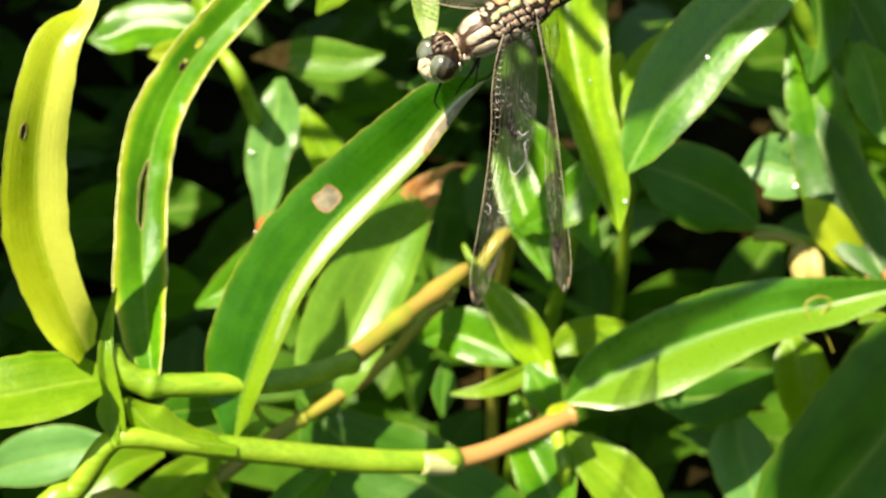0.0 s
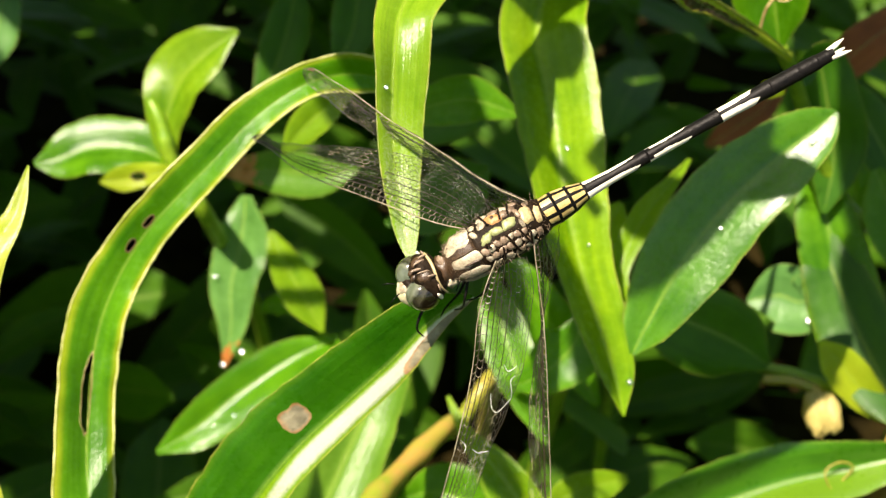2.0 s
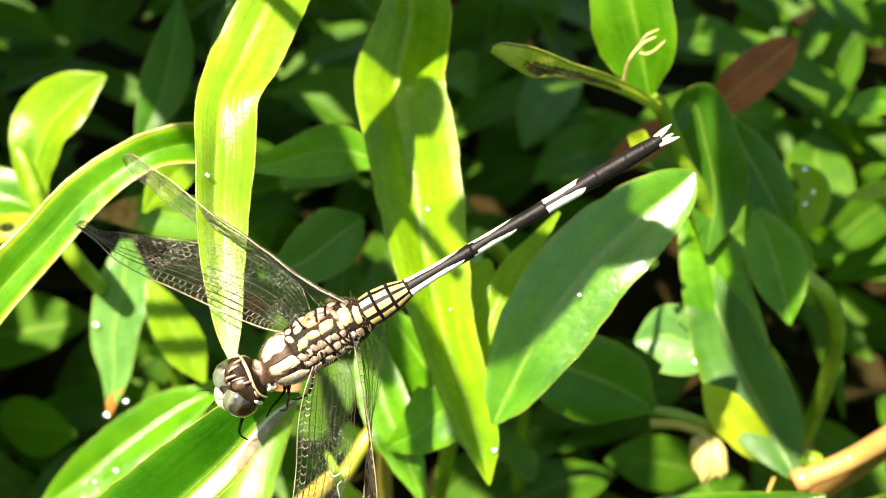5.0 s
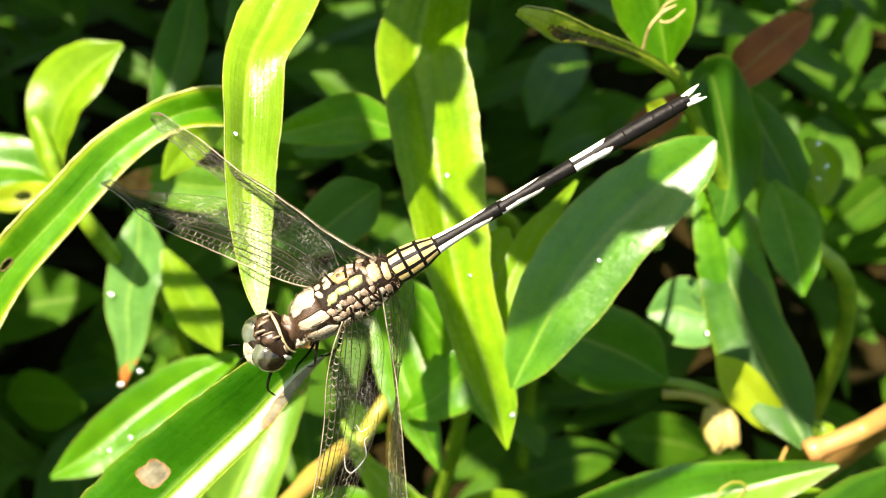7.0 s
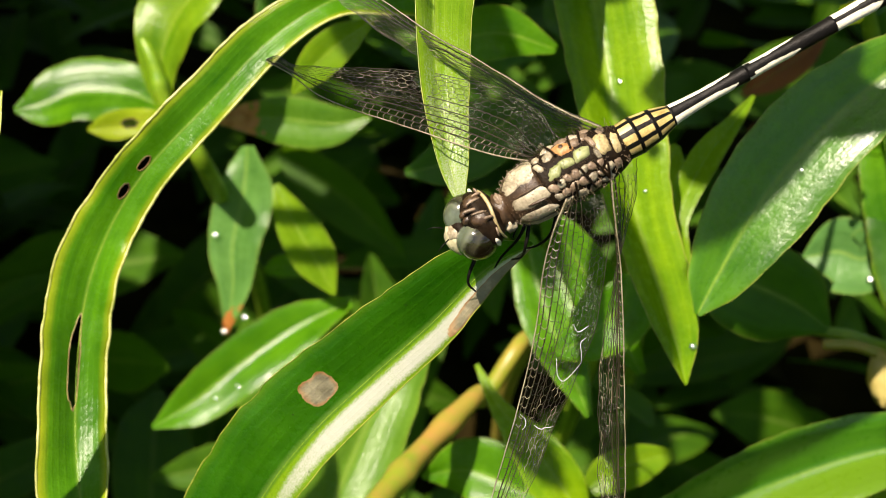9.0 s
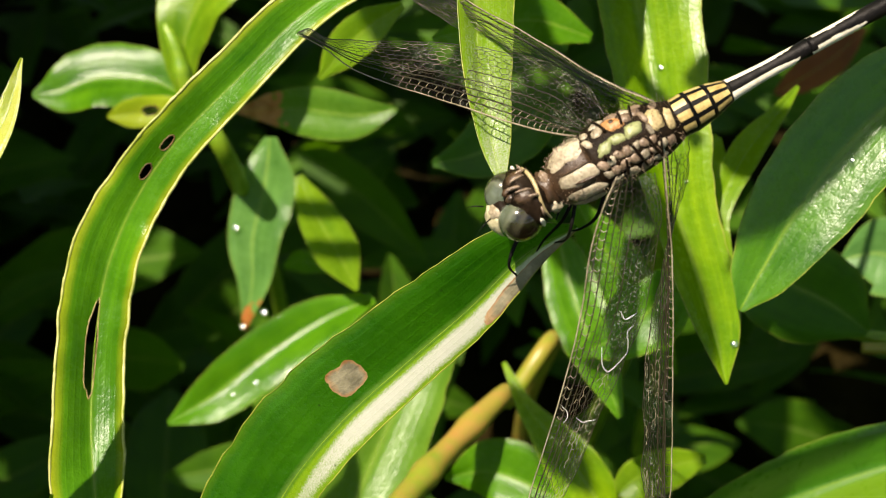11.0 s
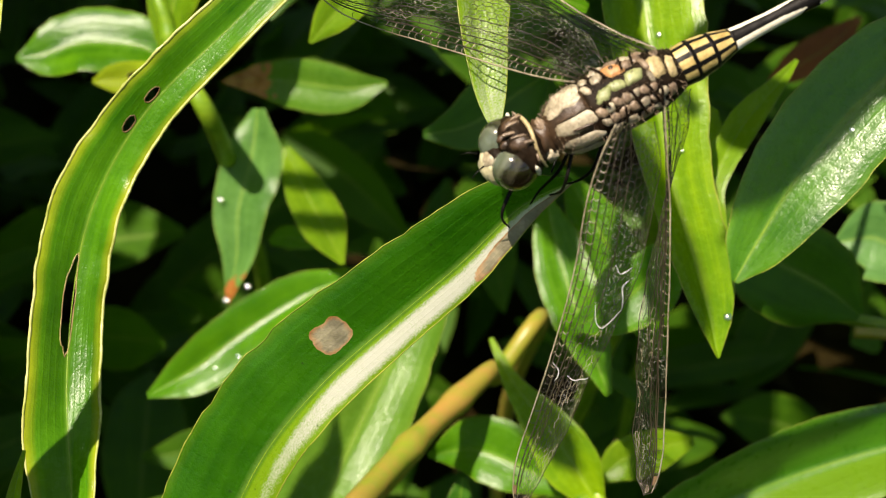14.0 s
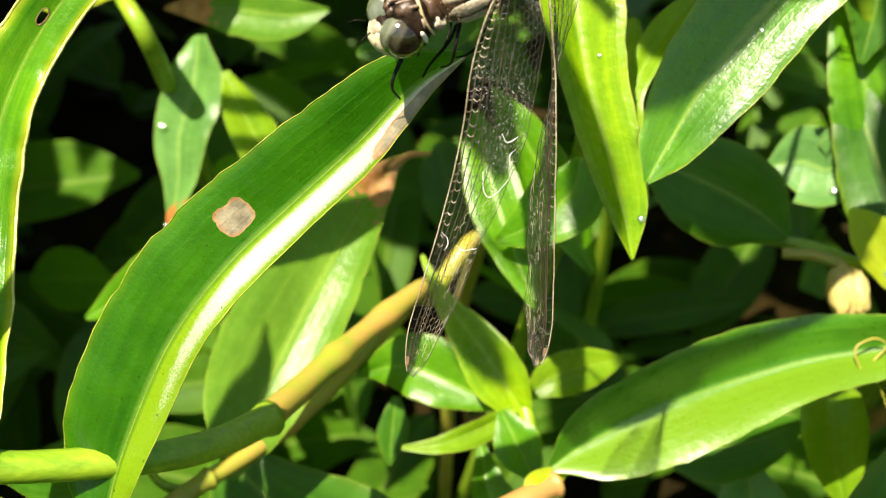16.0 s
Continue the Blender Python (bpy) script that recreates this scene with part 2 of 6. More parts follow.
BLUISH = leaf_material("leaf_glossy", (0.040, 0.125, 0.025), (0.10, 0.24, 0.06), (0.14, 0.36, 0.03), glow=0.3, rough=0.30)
TIPPED = leaf_material("leaf_dry_tipped", (0.05, 0.15, 0.010), (0.13, 0.27, 0.025), (0.26, 0.48, 0.015), dry_tip=4.23)
BROWNTIP = leaf_material("leaf_brown_ended", (0.04, 0.13, 0.010), (0.10, 0.23, 0.02), (0.2, 0.42, 0.015), dry_tip=2.09, dry_col=(0.40, 0.19, 0.08))
REDTIP = leaf_material("leaf_red_tipped", (0.03, 0.11, 0.02), (0.12, 0.28, 0.06), (0.26, 0.50, 0.03), dry_tip=2.95, dry_col=(0.24, 0.08, 0.03))
DEAD = leaf_material("leaf_dead", (0.09, 0.028, 0.010), (0.34, 0.11, 0.03), (0.32, 0.09, 0.02), glow=0.3, rough=0.6)
BLIGHT = leaf_material("leaf_blighted", (0.22, 0.32, 0.01), (0.44, 0.50, 0.05), (0.6, 0.66, 0.05), glow=0.4, spots=((2.4, 0.36, 0.8, 0.27), (3.4, 0.36, 0.6, 0.27), (1.5, 0.4, 0.35, 0.2)), dry_col=(0.06, 0.045, 0.035))
PETAL = leaf_material("petal", (0.36, 0.27, 0.05), (0.62, 0.52, 0.22), (0.4, 0.32, 0.06), glow=0.4, rough=0.5)
MARGIN = plain_material("leaf_margin", (0.08, 0.16, 0.01), (0.46, 0.48, 0.08), 200, 0.4, glow=0.35)
ROLLED = plain_material("leaf_rolled_margin", (0.26, 0.33, 0.03), (0.70, 0.68, 0.30), 130, 0.35, glow=0.3)
DRYRIM = plain_material("leaf_dry_margin", (0.20, 0.10, 0.03), (0.62, 0.50, 0.22), 160, 0.6, glow=0.2)
HOLERIM = plain_material("leaf_hole_rim", (0.035, 0.018, 0.006), (0.17, 0.10, 0.03), 300, 0.6)
STEM = plain_material("stem_green", (0.09, 0.22, 0.008), (0.25, 0.38, 0.02), 120, 0.40, glow=0.22, stretch=(0.22, 2.2, 2.2))
STEMRED = plain_material("stem_reddish", (0.25, 0.17, 0.035), (0.42, 0.20, 0.07), 110, 0.42, glow=0.15, stretch=(0.3, 2.0, 2.0))
STEMTAN = plain_material("stem_yellowish", (0.17, 0.23, 0.015), (0.34, 0.19, 0.045), 75, 0.42, glow=0.12)
SHEATH = plain_material("sheath", (0.30, 0.36, 0.10), (0.60, 0.56, 0.28), 160, 0.5, glow=0.3, stretch=(1, 6, 6))
# soil and litter browns sunk near black for the shade below the leaves
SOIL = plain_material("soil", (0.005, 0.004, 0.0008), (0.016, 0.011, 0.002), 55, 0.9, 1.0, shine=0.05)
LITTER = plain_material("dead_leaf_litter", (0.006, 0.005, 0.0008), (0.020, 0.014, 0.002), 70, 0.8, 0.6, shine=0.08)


def water_material():
    """A small clear bead: the leaf shows through, the surface glints."""
    m, nodes, links = material("water_drop")
    clear = nd(nodes, "BsdfTransparent", Color=(0.93, 0.97, 0.93, 1))
    gloss = nd(nodes, "BsdfGlossy", Color=(1, 1, 1, 1), Roughness=0.22)
    mix = nd(nodes, "MixShader", Fac=0.30)
    out = nodes.new("ShaderNodeOutputMaterial")
    links.new(clear.outputs[0], mix.inputs[1])
    links.new(gloss.outputs[0], mix.inputs[2])
    links.new(mix.outputs[0], out.inputs[0])
    return m


WATER = water_material()


# ---- builders ----
def spline(points, n):
    """Smooth samples through rows of numbers (Catmull-Rom)."""
    p = [np.array(q, float) for q in points]
    p = [2 * p[0] - p[1], *p, 2 * p[-1] - p[-2]]
    out = []
    spans = len(p) - 3
    for k in range(n):
        f = k / (n - 1) * spans
        i = min(int(f), spans - 1)
        s = f - i
        a, b, c, d = p[i:i + 4]
        out.append(0.5 * (2 * b + (c - a) * s + (2 * a - 5 * b + 4 * c - d) * s * s + (3 * b - 3 * c + d - a) * s ** 3))
    return out


def link_mesh(name, verts, faces, mats, parent=None, label="", smooth=True, uvs=None, index=None):
    me = bpy.data.meshes.new(name)
    origin = np.zeros(3) if parent is None else np.array(ORIGIN.get(parent.name, (0, 0, 0)))
    me.from_pydata([tuple((np.array(v) - origin) * CM) for v in verts], [], faces)
    for mt in mats if isinstance(mats, (list, tuple)) else [mats]:
        me.materials.append(mt)
    if smooth:
        me.polygons.foreach_set("use_smooth", [True] * len(me.polygons))
    if index is not None:
        me.polygons.foreach_set("material_index", index)
    if uvs is not None:
        layer = me.uv_layers.new(name="UVMap")
        for loop in me.loops:
            layer.data[loop.index].uv = uvs[loop.vertex_index]
    ob = new(name, me)
    if parent is not None:
        ob.parent = parent
        ORIGIN[ob.name] = ORIGIN.get(parent.name, (0, 0, 0))
    if label:
        tagged(ob, label)
    return ob


ORIGIN = {}


def thing(name, at, label, category, group=""):
    """An Empty at the base of a thing; its parts keep the plan's coordinates."""
    ob = new(name)
    ob.empty_display_size = 0.01
    ob.location = Vector(at) * CM
    ORIGIN[ob.name] = tuple(at)
    return tagged(ob, label, category, group)


def unit(v):
    return v / max(np.linalg.norm(v), 1e-9)


def tube_data(points, radii, sides=8, closed_ends=True):
    """Rings of vertices along a line of points."""
    verts, faces = [], []
    pts = [np.array(p, float) for p in points]
    ref = None
    for k, p in enumerate(pts):
        t = unit(pts[min(k + 1, len(pts) - 1)] - pts[max(k - 1, 0)])
        if ref is None:
            ref = np.array((0, 0, 1.0)) if abs(t[2]) < 0.9 else np.array((1.0, 0, 0))
        s = unit(np.cross(t, ref))
        ref = np.cross(s, t)
        for j in range(sides):
            a = 2 * math.pi * j / sides
            verts.append(p + radii[k] * (math.cos(a) * s + math.sin(a) * ref))
    for k in range(len(pts) - 1):
        for j in range(sides):
            a, b = k * sides + j, k * sides + (j + 1) % sides
            faces.append((a, b, b + sides, a + sides))
    if closed_ends:
        faces.append(tuple(range(sides))[::-1])
        faces.append(tuple(range((len(pts) - 1) * sides, len(pts) * sides)))
    return verts, faces


def stem(parent, rows, mat, name="stem", label="", joints=(), n=40, sides=12):
    """A stem through rows of (x, y, z, radius); joints: where along it, 0 to 1, it swells."""
    s = spline(rows, n)
    radii = []
    for k, r in enumerate(s):
        f = k / (n - 1)
        swell = sum(0.28 * math.exp(-((f - j) * n / 1.3) ** 2) for j in joints)
        radii.append(max(r[3], 0.01) * (1 + swell + 0.04 * noise.noise(Vector(r[:3]) * 2)))
    v, f = tube_data([r[:3] for r in s], radii, sides)
    return link_mesh(name, v, f, mat, parent, label)


def leaf_surface(rows, n, nv, fold, wave, seed, curl=0.12, skew=0.0):
    """Vertices of a folded blade through rows of (x, y, z, half width, normal)."""
    s = spline(rows, n)
    grid, along = [], [0.0]
    for k in range(1, n):
        along.append(along[-1] + float(np.linalg.norm(s[k][:3] - s[k - 1][:3])))
    f = radians(fold)
    for k in range(n):
        p, half, nm = s[k][:3], max(s[k][3], 0.004), unit(s[k][4:7])
        t = unit(s[min(k + 1, n - 1)][:3] - s[max(k - 1, 0)][:3])
        side = unit(np.cross(t, nm))
        nm = np.cross(side, t)
        row = []
        for j in range(nv):
            v = -1 + 2 * j / (nv - 1)
            w = half * (1 - skew * (1 if v > 0 else -1))
            bend = math.sqrt(v * v + 0.012) - 0.11
            out = w * v * math.cos(f)
            up = w * math.sin(f) * bend - curl * w * v ** 4
            e = noise.noise(Vector((along[k] * 1.1 + seed * 7.3, math.copysign(3.0, v), seed)))
            e2 = noise.noise(Vector((along[k] * 4.2 + seed * 3.1, math.copysign(5.0, v), seed)))
            up += wave * v * v * (e + 0.35 * e2) * min(1.0, w * 4)
            out *= 1 + 0.05 * abs(v) * e2
            row.append(p + side * out + nm * up)
        grid.append(row)
    return grid, along


def leaf(parent, mat, rows, fold=28, wave=0.06, seed=1, label="", n=36, nv=13, holes=(), rim=0.0022, rim_mat=None, rib=0.006, name="leaf", skew=0.0):
    grid, along = leaf_surface(rows, n, nv, fold, wave, seed, skew=skew)
    verts = [p for row in grid for p in row]
    uvs = [(along[k], j / (nv - 1)) for k in range(n) for j in range(nv)]
    faces, gone = [], {}
    for k in range(n - 1):
        for j in range(nv - 1):
            u, v = (along[k] + along[k + 1]) / 2, (j + 0.5) / (nv - 1)
            i = k * nv + j
            quad = (i, i + 1, i + nv + 1, i + nv)
            hole = next((h for h in holes if ((u - h[0]) / h[2]) ** 2 + ((v - h[1]) / h[3]) ** 2 < 1), None)
            if hole:
                gone.update((q, hole) for q in quad)
            else:
                faces.append(quad)

    def on_blade(u, v):
        k = min(max(int(np.searchsorted(along, u)) - 1, 0), n - 2)
        f = (u - along[k]) / max(along[k + 1] - along[k], 1e-6)
        j = min(max(int(v * (nv - 1)), 0), nv - 2)
        h = v * (nv - 1) - j
        return (1 - f) * ((1 - h) * grid[k][j] + h * grid[k][j + 1]) + f * ((1 - h) * grid[k + 1][j] + h * grid[k + 1][j + 1])

    def ragged(hole, a):
        return 1 + 0.22 * noise.noise(Vector((2 * math.cos(a), 2 * math.sin(a), hole[0])))

    # draw the cut edge of each hole out to a smooth ragged oval
    for q, hole in gone.items():
        a = math.atan2((uvs[q][1] - hole[1]) / hole[3], (uvs[q][0] - hole[0]) / hole[2])
        r = ragged(hole, a)
        uvs[q] = (hole[0] + r * hole[2] * math.cos(a), hole[1] + r * hole[3] * math.sin(a))
        verts[q] = on_blade(*uvs[q])
    blade = link_mesh(name, verts, faces, mat, parent, label, uvs=uvs)
    for hole in holes:
        turn = [2 * math.pi * k / 28 for k in range(29)]
        v, f = tube_data([on_blade(hole[0] + ragged(hole, a) * hole[2] * math.cos(a), hole[1] + ragged(hole, a) * hole[3] * math.sin(a)) for a in turn], [0.005 if len(hole) > 4 else 0.007] * 29, 5, False)
        link_mesh("hole_rim", v, f, DRYRIM if len(hole) > 4 else HOLERIM, blade, "dry rim of an eaten hole")
    if rim:
        for j in (0, nv - 1):
            pts = [row[j] for row in grid]
            radii = [rim * min(1.0, 0.25 + 4 * min(k, n - 1 - k) / n) * (1 + 0.5 * noise.noise(Vector((k * 0.9, j, seed)))) for k in range(n)]
            v, f = tube_data(pts, radii, 5)
            link_mesh("margin", v, f, rim_mat or MARGIN, blade)
    if rib:
        m = nv // 2
        pts = [row[m] for row in grid]
        v, f = tube_data(pts, [rib * (1 - 0.75 * k / n) for k in range(n)], 6)
        link_mesh("midrib", v, f, STEM, blade)
    return blade


def ellipsoid(name, centre, radii, mats, parent, label="", rings=16, sides=20, turn=None, index=None, bumpy=0.0):
    """A rounded body, with its poles on the x axis, in the thing's own coordinates."""
    verts, faces, idx = [], [], []
    for k in range(rings + 1):
        a = math.pi * k / rings
        for j in range(sides):
            b = 2 * math.pi * j / sides
            d = Vector((-math.cos(a), math.sin(a) * math.cos(b), math.sin(a) * math.sin(b)))
            r = 1 + bumpy * noise.noise(d * 2.5 + Vector(centre) * 9)
            p = Vector([d[i] * radii[i] * r for i in range(3)])
            if turn is not None:
                p = turn @ p
            verts.append(np.array(p + Vector(centre)))
    for k in range(rings):
        for j in range(sides):
            faces.append((k * sides + j, k * sides + (j + 1) % sides, (k + 1) * sides + (j + 1) % sides, (k + 1) * sides + j))
            idx.append(index((k + 0.5) / rings, (j + 0.5) / sides) if index else 0)
    return link_mesh(name, verts, faces, mats, parent, label, index=idx)


# ---- ground ----
def ground_sheet():
    """One sheet to the horizon, finely lumped near the plants."""
    xs = [-6000, -1500, -400, -120, *range(-60, 61, 3), 120, 400, 1500, 6000]
    verts, faces = [], []
    for y in xs:
        for x in xs:
            near = abs(x) < 61 and abs(y) < 61
            z = 0.9 * noise.noise(Vector((x * 0.12, y * 0.12, 1))) + 0.5 * noise.noise(Vector((x * 0.5, y * 0.5, 4))) if near else 0.0
            verts.append((x, y + 25, z - 0.4))
    n = len(xs)
    for j in range(n - 1):
        for i in range(n - 1):
            faces.append((j * n + i, j * n + i + 1, (j + 1) * n + i + 1, (j + 1) * n + i))
    return tagged(link_mesh("ground", verts, faces, SOIL), "brown soil under the plants, darkened to stand for deep shade", "ground", kind="structure")


ground_sheet()


def scatter(name, count, place, mats, label, size, seed, up=0.7):
    """Many loose folded leaves in one mesh."""
    rnd = random.Random(seed)
    verts, faces, uvs, index = [], [], [], []
    made = 0
    while made < count:
        spot = place(rnd)
        if spot is None:
            continue
        made += 1
        length = rnd.uniform(*size)
        w = length * rnd.uniform(0.12, 0.2)
        a = rnd.uniform(0, 2 * math.pi)
        ahead = np.array((math.cos(a), math.sin(a), rnd.uniform(-0.5, 0.9)))
        ahead = unit(ahead)
        nm = unit(np.array((rnd.uniform(-0.6, 0.6), rnd.uniform(-0.9, 0.3), up)))
        p0 = np.array(spot)
        droop = rnd.uniform(0.05, 0.35) * length
        rows = [(*(p0 + ahead * length * (f - 0.5) - np.array((0, 0, droop * f * f))), w * k, *nm) for f, k in ((0, 0.1), (0.25, 0.9), (0.6, 1.0), (0.85, 0.5), (1, 0.03))]
        grid, along = leaf_surface(rows, 12, 7, rnd.uniform(12, 32), 0.08, made)
        base = len(verts)
        for k in range(12):
            for j in range(7):
                verts.append(grid[k][j])
                uvs.append((along[k], j / 6))
        pick = rnd.randrange(len(mats))
        for k in range(11):
            for j in range(6):
                i = base + k * 7 + j
                faces.append((i, i + 1, i + 8, i + 7))
                index.append(pick)
    ob = link_mesh(name, verts, faces, mats, uvs=uvs, index=index)
    return tagged(ob, label, "foliage", kind="stuff")


def undergrowth_place(rnd):
    x, y, z = rnd.uniform(-30, 34), rnd.uniform(6, 80), rnd.uniform(1.0, 17)
    depth = y * 0.766 + (30 - z) * 0.643
    return (x, y, z) if depth > 27.0 and z < 8.5 - 0.08 * abs(x) + 0.06 * y else None


def surround_place(rnd):
    """Taller growth added all round the patch, outside the view, to block light."""
    a, r, z = rnd.uniform(0, 2 * math.pi), rnd.uniform(26, 46), rnd.uniform(0.5, 42)
    x, y = r * math.sin(a), 10 + r * math.cos(a)
    if y > 8 and abs(x) < 0.44 * (y + 16) and z < 30 - 0.42 * y + 6:
        return None
    return (x, y, min(z, 22 + 0.35 * r))


def sunward_place(rnd):
    """Unseen tall growth added on the side of the sun as shade, too low to shade the perch."""
    x, y, z = rnd.uniform(-44, -6), rnd.uniform(10, 70), rnd.uniform(3, 42)
    depth = y * 0.766 + (30 - z) * 0.643
    return (x, y, z) if z < 10 + 1.7 * (-5 - x) and x < -0.41 * depth - 3 else None


def outer_place(rnd):
    """The same growth going on outside the patch."""
    a, r = rnd.uniform(0, 2 * math.pi), rnd.uniform(62, 150)
    x, y = r * math.sin(a), 10 + r * math.cos(a)
    return (x, y, rnd.uniform(1.0, 14.0)) if not (abs(x) < 0.6 * y and y < 90) else None


def overhang_shade_place(rnd):
    """Unseen leaves added high over the back and one side of the patch, shading the growth beneath."""
    x, y, z = rnd.uniform(-18, 15), rnd.uniform(14, 52), rnd.uniform(31, 37)
    if y < 24 and not (8.8 < x and y > 16.5 or 5.5 < x < 10 and y < 12.6 or y > 20 and not -6.5 < x < 0.5 and not 3 < x < 8.8):
        return None
    fall = (z - 15) / SUN.z
    return (x + SUN.x * fall, y + SUN.y * fall, z)


def litter_place(rnd):
    return (rnd.uniform(-18, 22), rnd.uniform(8, 50), rnd.uniform(0.1, 1.2))


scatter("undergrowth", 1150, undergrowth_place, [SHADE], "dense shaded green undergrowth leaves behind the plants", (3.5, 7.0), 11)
scatter("surrounding_growth", 700, surround_place, [SHADE], "unseen tall green growth added around the patch for shade", (5.0, 9.0), 21)
scatter("sunward_growth", 760, sunward_place, [SHADE], "unseen tall green growth added on the sun's side for shade", (6.0, 10.0), 31)
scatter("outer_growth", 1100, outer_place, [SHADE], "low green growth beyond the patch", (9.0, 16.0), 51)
scatter("overhanging_growth", 115, overhang_shade_place, [SHADE], "unseen green leaves added high over the patch to shade it", (6.0, 9.0), 41, up=2.5)
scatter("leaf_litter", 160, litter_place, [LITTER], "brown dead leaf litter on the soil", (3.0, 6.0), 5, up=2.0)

# ---- plants ----

perch_plant = thing("trailing_plant", (-6.6, 7.5, 0), "leafy trailing plant with yellow-green jointed stems in sunlight", "plant")
stem(perch_plant, ((-6.6, 7.5, 0, 0.2), (-6.9, 8.2, 9, 0.19), (-5.42, 9.22, 16.9, 0.17), (-4.73, 9.67, 17.87, 0.16), (-4.31, 9.94, 18.39, 0.15), (-3.97, 10.01, 18.42, 0.14), (-3.39, 10.19, 18.1, 0.15), (-2.79, 10.4, 17.74, 0.17), (-1.48, 10.85, 16.99, 0.18), (-0.69, 11.11, 16.61, 0.18), (0.2, 11.44, 16.24, 0.17)), STEM, "stem", "", (1.0,), n=60)
stem(perch_plant, ((0.16, 11.43, 16.25, 0.165), (0.66, 11.69, 16.15, 0.15), (1.19, 12.02, 16.09, 0.145), (1.7, 12.33, 16.06, 0.15), (2.03, 12.55, 16.02, 0.15)), STEMRED, "stem", "reddish smooth stem length", (0.0, 1.0))
stem(perch_plant, ((-4.28, 10.71, 19.37, 0.13), (-4.15, 10.55, 19.11, 0.16), (-3.85, 10.54, 18.88, 0.17), (-3.32, 10.69, 18.68, 0.16), (-2.35, 11.1, 18.32, 0.165), (-1.81, 11.65, 17.9, 0.17), (-1.4, 12.33, 17.46, 0.17)), STEM, "stem", "", (0.35, 1.0), n=50)
stem(perch_plant, ((-1.45, 12.28, 17.48, 0.165), (-1.1, 13.09, 17.12, 0.165), (-0.73, 13.81, 16.89, 0.16), (-0.23, 14.66, 16.65, 0.155), (0.38, 15.54, 16.45, 0.145), (0.52, 15.98, 15.89, 0.13), (1.24, 17.02, 16.02, 0.13), (1.2, 20, 10, 0.15), (1.5, 21, 0, 0.16)), STEMTAN, "stem", "yellow and pink jointed stem length", (0.25, 0.4), n=50)
leaf(perch_plant, PERCH, ((-2.83, 10.48, 17.84, 0.069, 0.23, -0.91, 0.34), (-2.69, 10.74, 18.43, 0.408, -0.38, -0.81, 0.44), (-2.39, 11.02, 19.21, 0.527, -0.38, -0.81, 0.44), (-2.03, 11.25, 19.95, 0.516, -0.4, -0.79, 0.46), (-1.52, 11.41, 20.67, 0.494, -0.39, -0.78, 0.48), (-0.95, 11.54, 21.28, 0.439, -0.3, -0.85, 0.42), (-0.37, 11.62, 21.91, 0.387, -0.24, -0.91, 0.33), (0.09, 11.7, 22.46, 0.262, -0.2, -0.95, 0.22), (0.48, 11.65, 22.79, 0.03, -0.29, -0.94, 0.2)), fold=20, skew=0.37, wave=0.05, seed=1, label="green perch leaf with a tan dry spot, whitish dry edge and painted sunlit half", rim=0.006, n=64, nv=21)
leaf(perch_plant, EATEN, ((-3.78, 10.55, 18.97, 0.146, -0.06, -0.39, 0.92), (-3.92, 11.28, 19.27, 0.36, -0.28, -0.46, 0.84), (-4.10, 12.23, 19.75, 0.38, 0.43, -0.46, 0.77), (-4.08, 13.11, 20.44, 0.37, 0.33, -0.69, 0.65), (-3.87, 13.62, 21.03, 0.36, -0.01, -0.79, 0.61), (-3.38, 14.07, 21.71, 0.305, 0.11, -0.86, 0.5), (-2.56, 14.58, 22.38, 0.285, -0.04, -0.75, 0.66), (-1.99, 14.95, 22.81, 0.265, -0.01, -0.71, 0.7), (-1.36, 15.25, 23.08, 0.225, 0.19, -0.74, 0.64), (-0.74, 15.47, 23.04, 0.26, 0.33, -0.92, 0.23), (-0.18, 15.59, 22.73, 0.083, 0.29, -0.94, 0.15)), fold=24, skew=0.13, wave=0.11, seed=2, label="long arching green leaf with eaten holes and yellow margins", n=230, nv=45, holes=((4.9, 0.4, 0.1, 0.06), (4.54, 0.4, 0.1, 0.06), (2.62, 0.46, 0.46, 0.08, True)), rim=0.015, rim_mat=ROLLED)
leaf(perch_plant, YELLOW_HALF_LIT, ((-4.49, 10.41, 19.56, 0.245, 0.94, -0.19, 0.28), (-4.66, 10.55, 20.25, 0.376, 0.08, -0.96, 0.25), (-4.81, 10.79, 21.13, 0.4, 0.15, -0.94, 0.31), (-4.77, 11.08, 21.92, 0.373, 0.48, -0.82, 0.31), (-4.64, 11.43, 22.55, 0.335, 0.49, -0.77, 0.41), (-4.45, 11.91, 23.1, 0.273, 0.21, -0.71, 0.67), (-4.16, 12.31, 23.33, 0.127, -0.1, -0.51, 0.85), (-4.05, 12.79, 23.66, 0.012, 0.4, -0.58, 0.71)), fold=18, skew=0.05, wave=0.05, seed=3, label="bright yellow upright leaf with one half painted paler as if sunlit", n=48, nv=17, holes=((2.93, 0.25, 0.09, 0.05),), rim=0.006)
leaf(perch_plant, LIME, ((-4.33, 10.23, 19.27, 0.272, 0.24, -0.16, 0.96), (-4.68, 10.09, 19.34, 0.485, 0.22, -0.19, 0.96), (-5.17, 9.88, 19.4, 0.506, 0.19, -0.24, 0.95), (-5.79, 9.67, 19.46, 0.448, 0.1, -0.23, 0.97), (-6.47, 9.47, 19.45, 0.039, 0.08, -0.33, 0.94)), fold=16, skew=-0.02, wave=0.09, seed=4, label="torn yellow-green leaf")
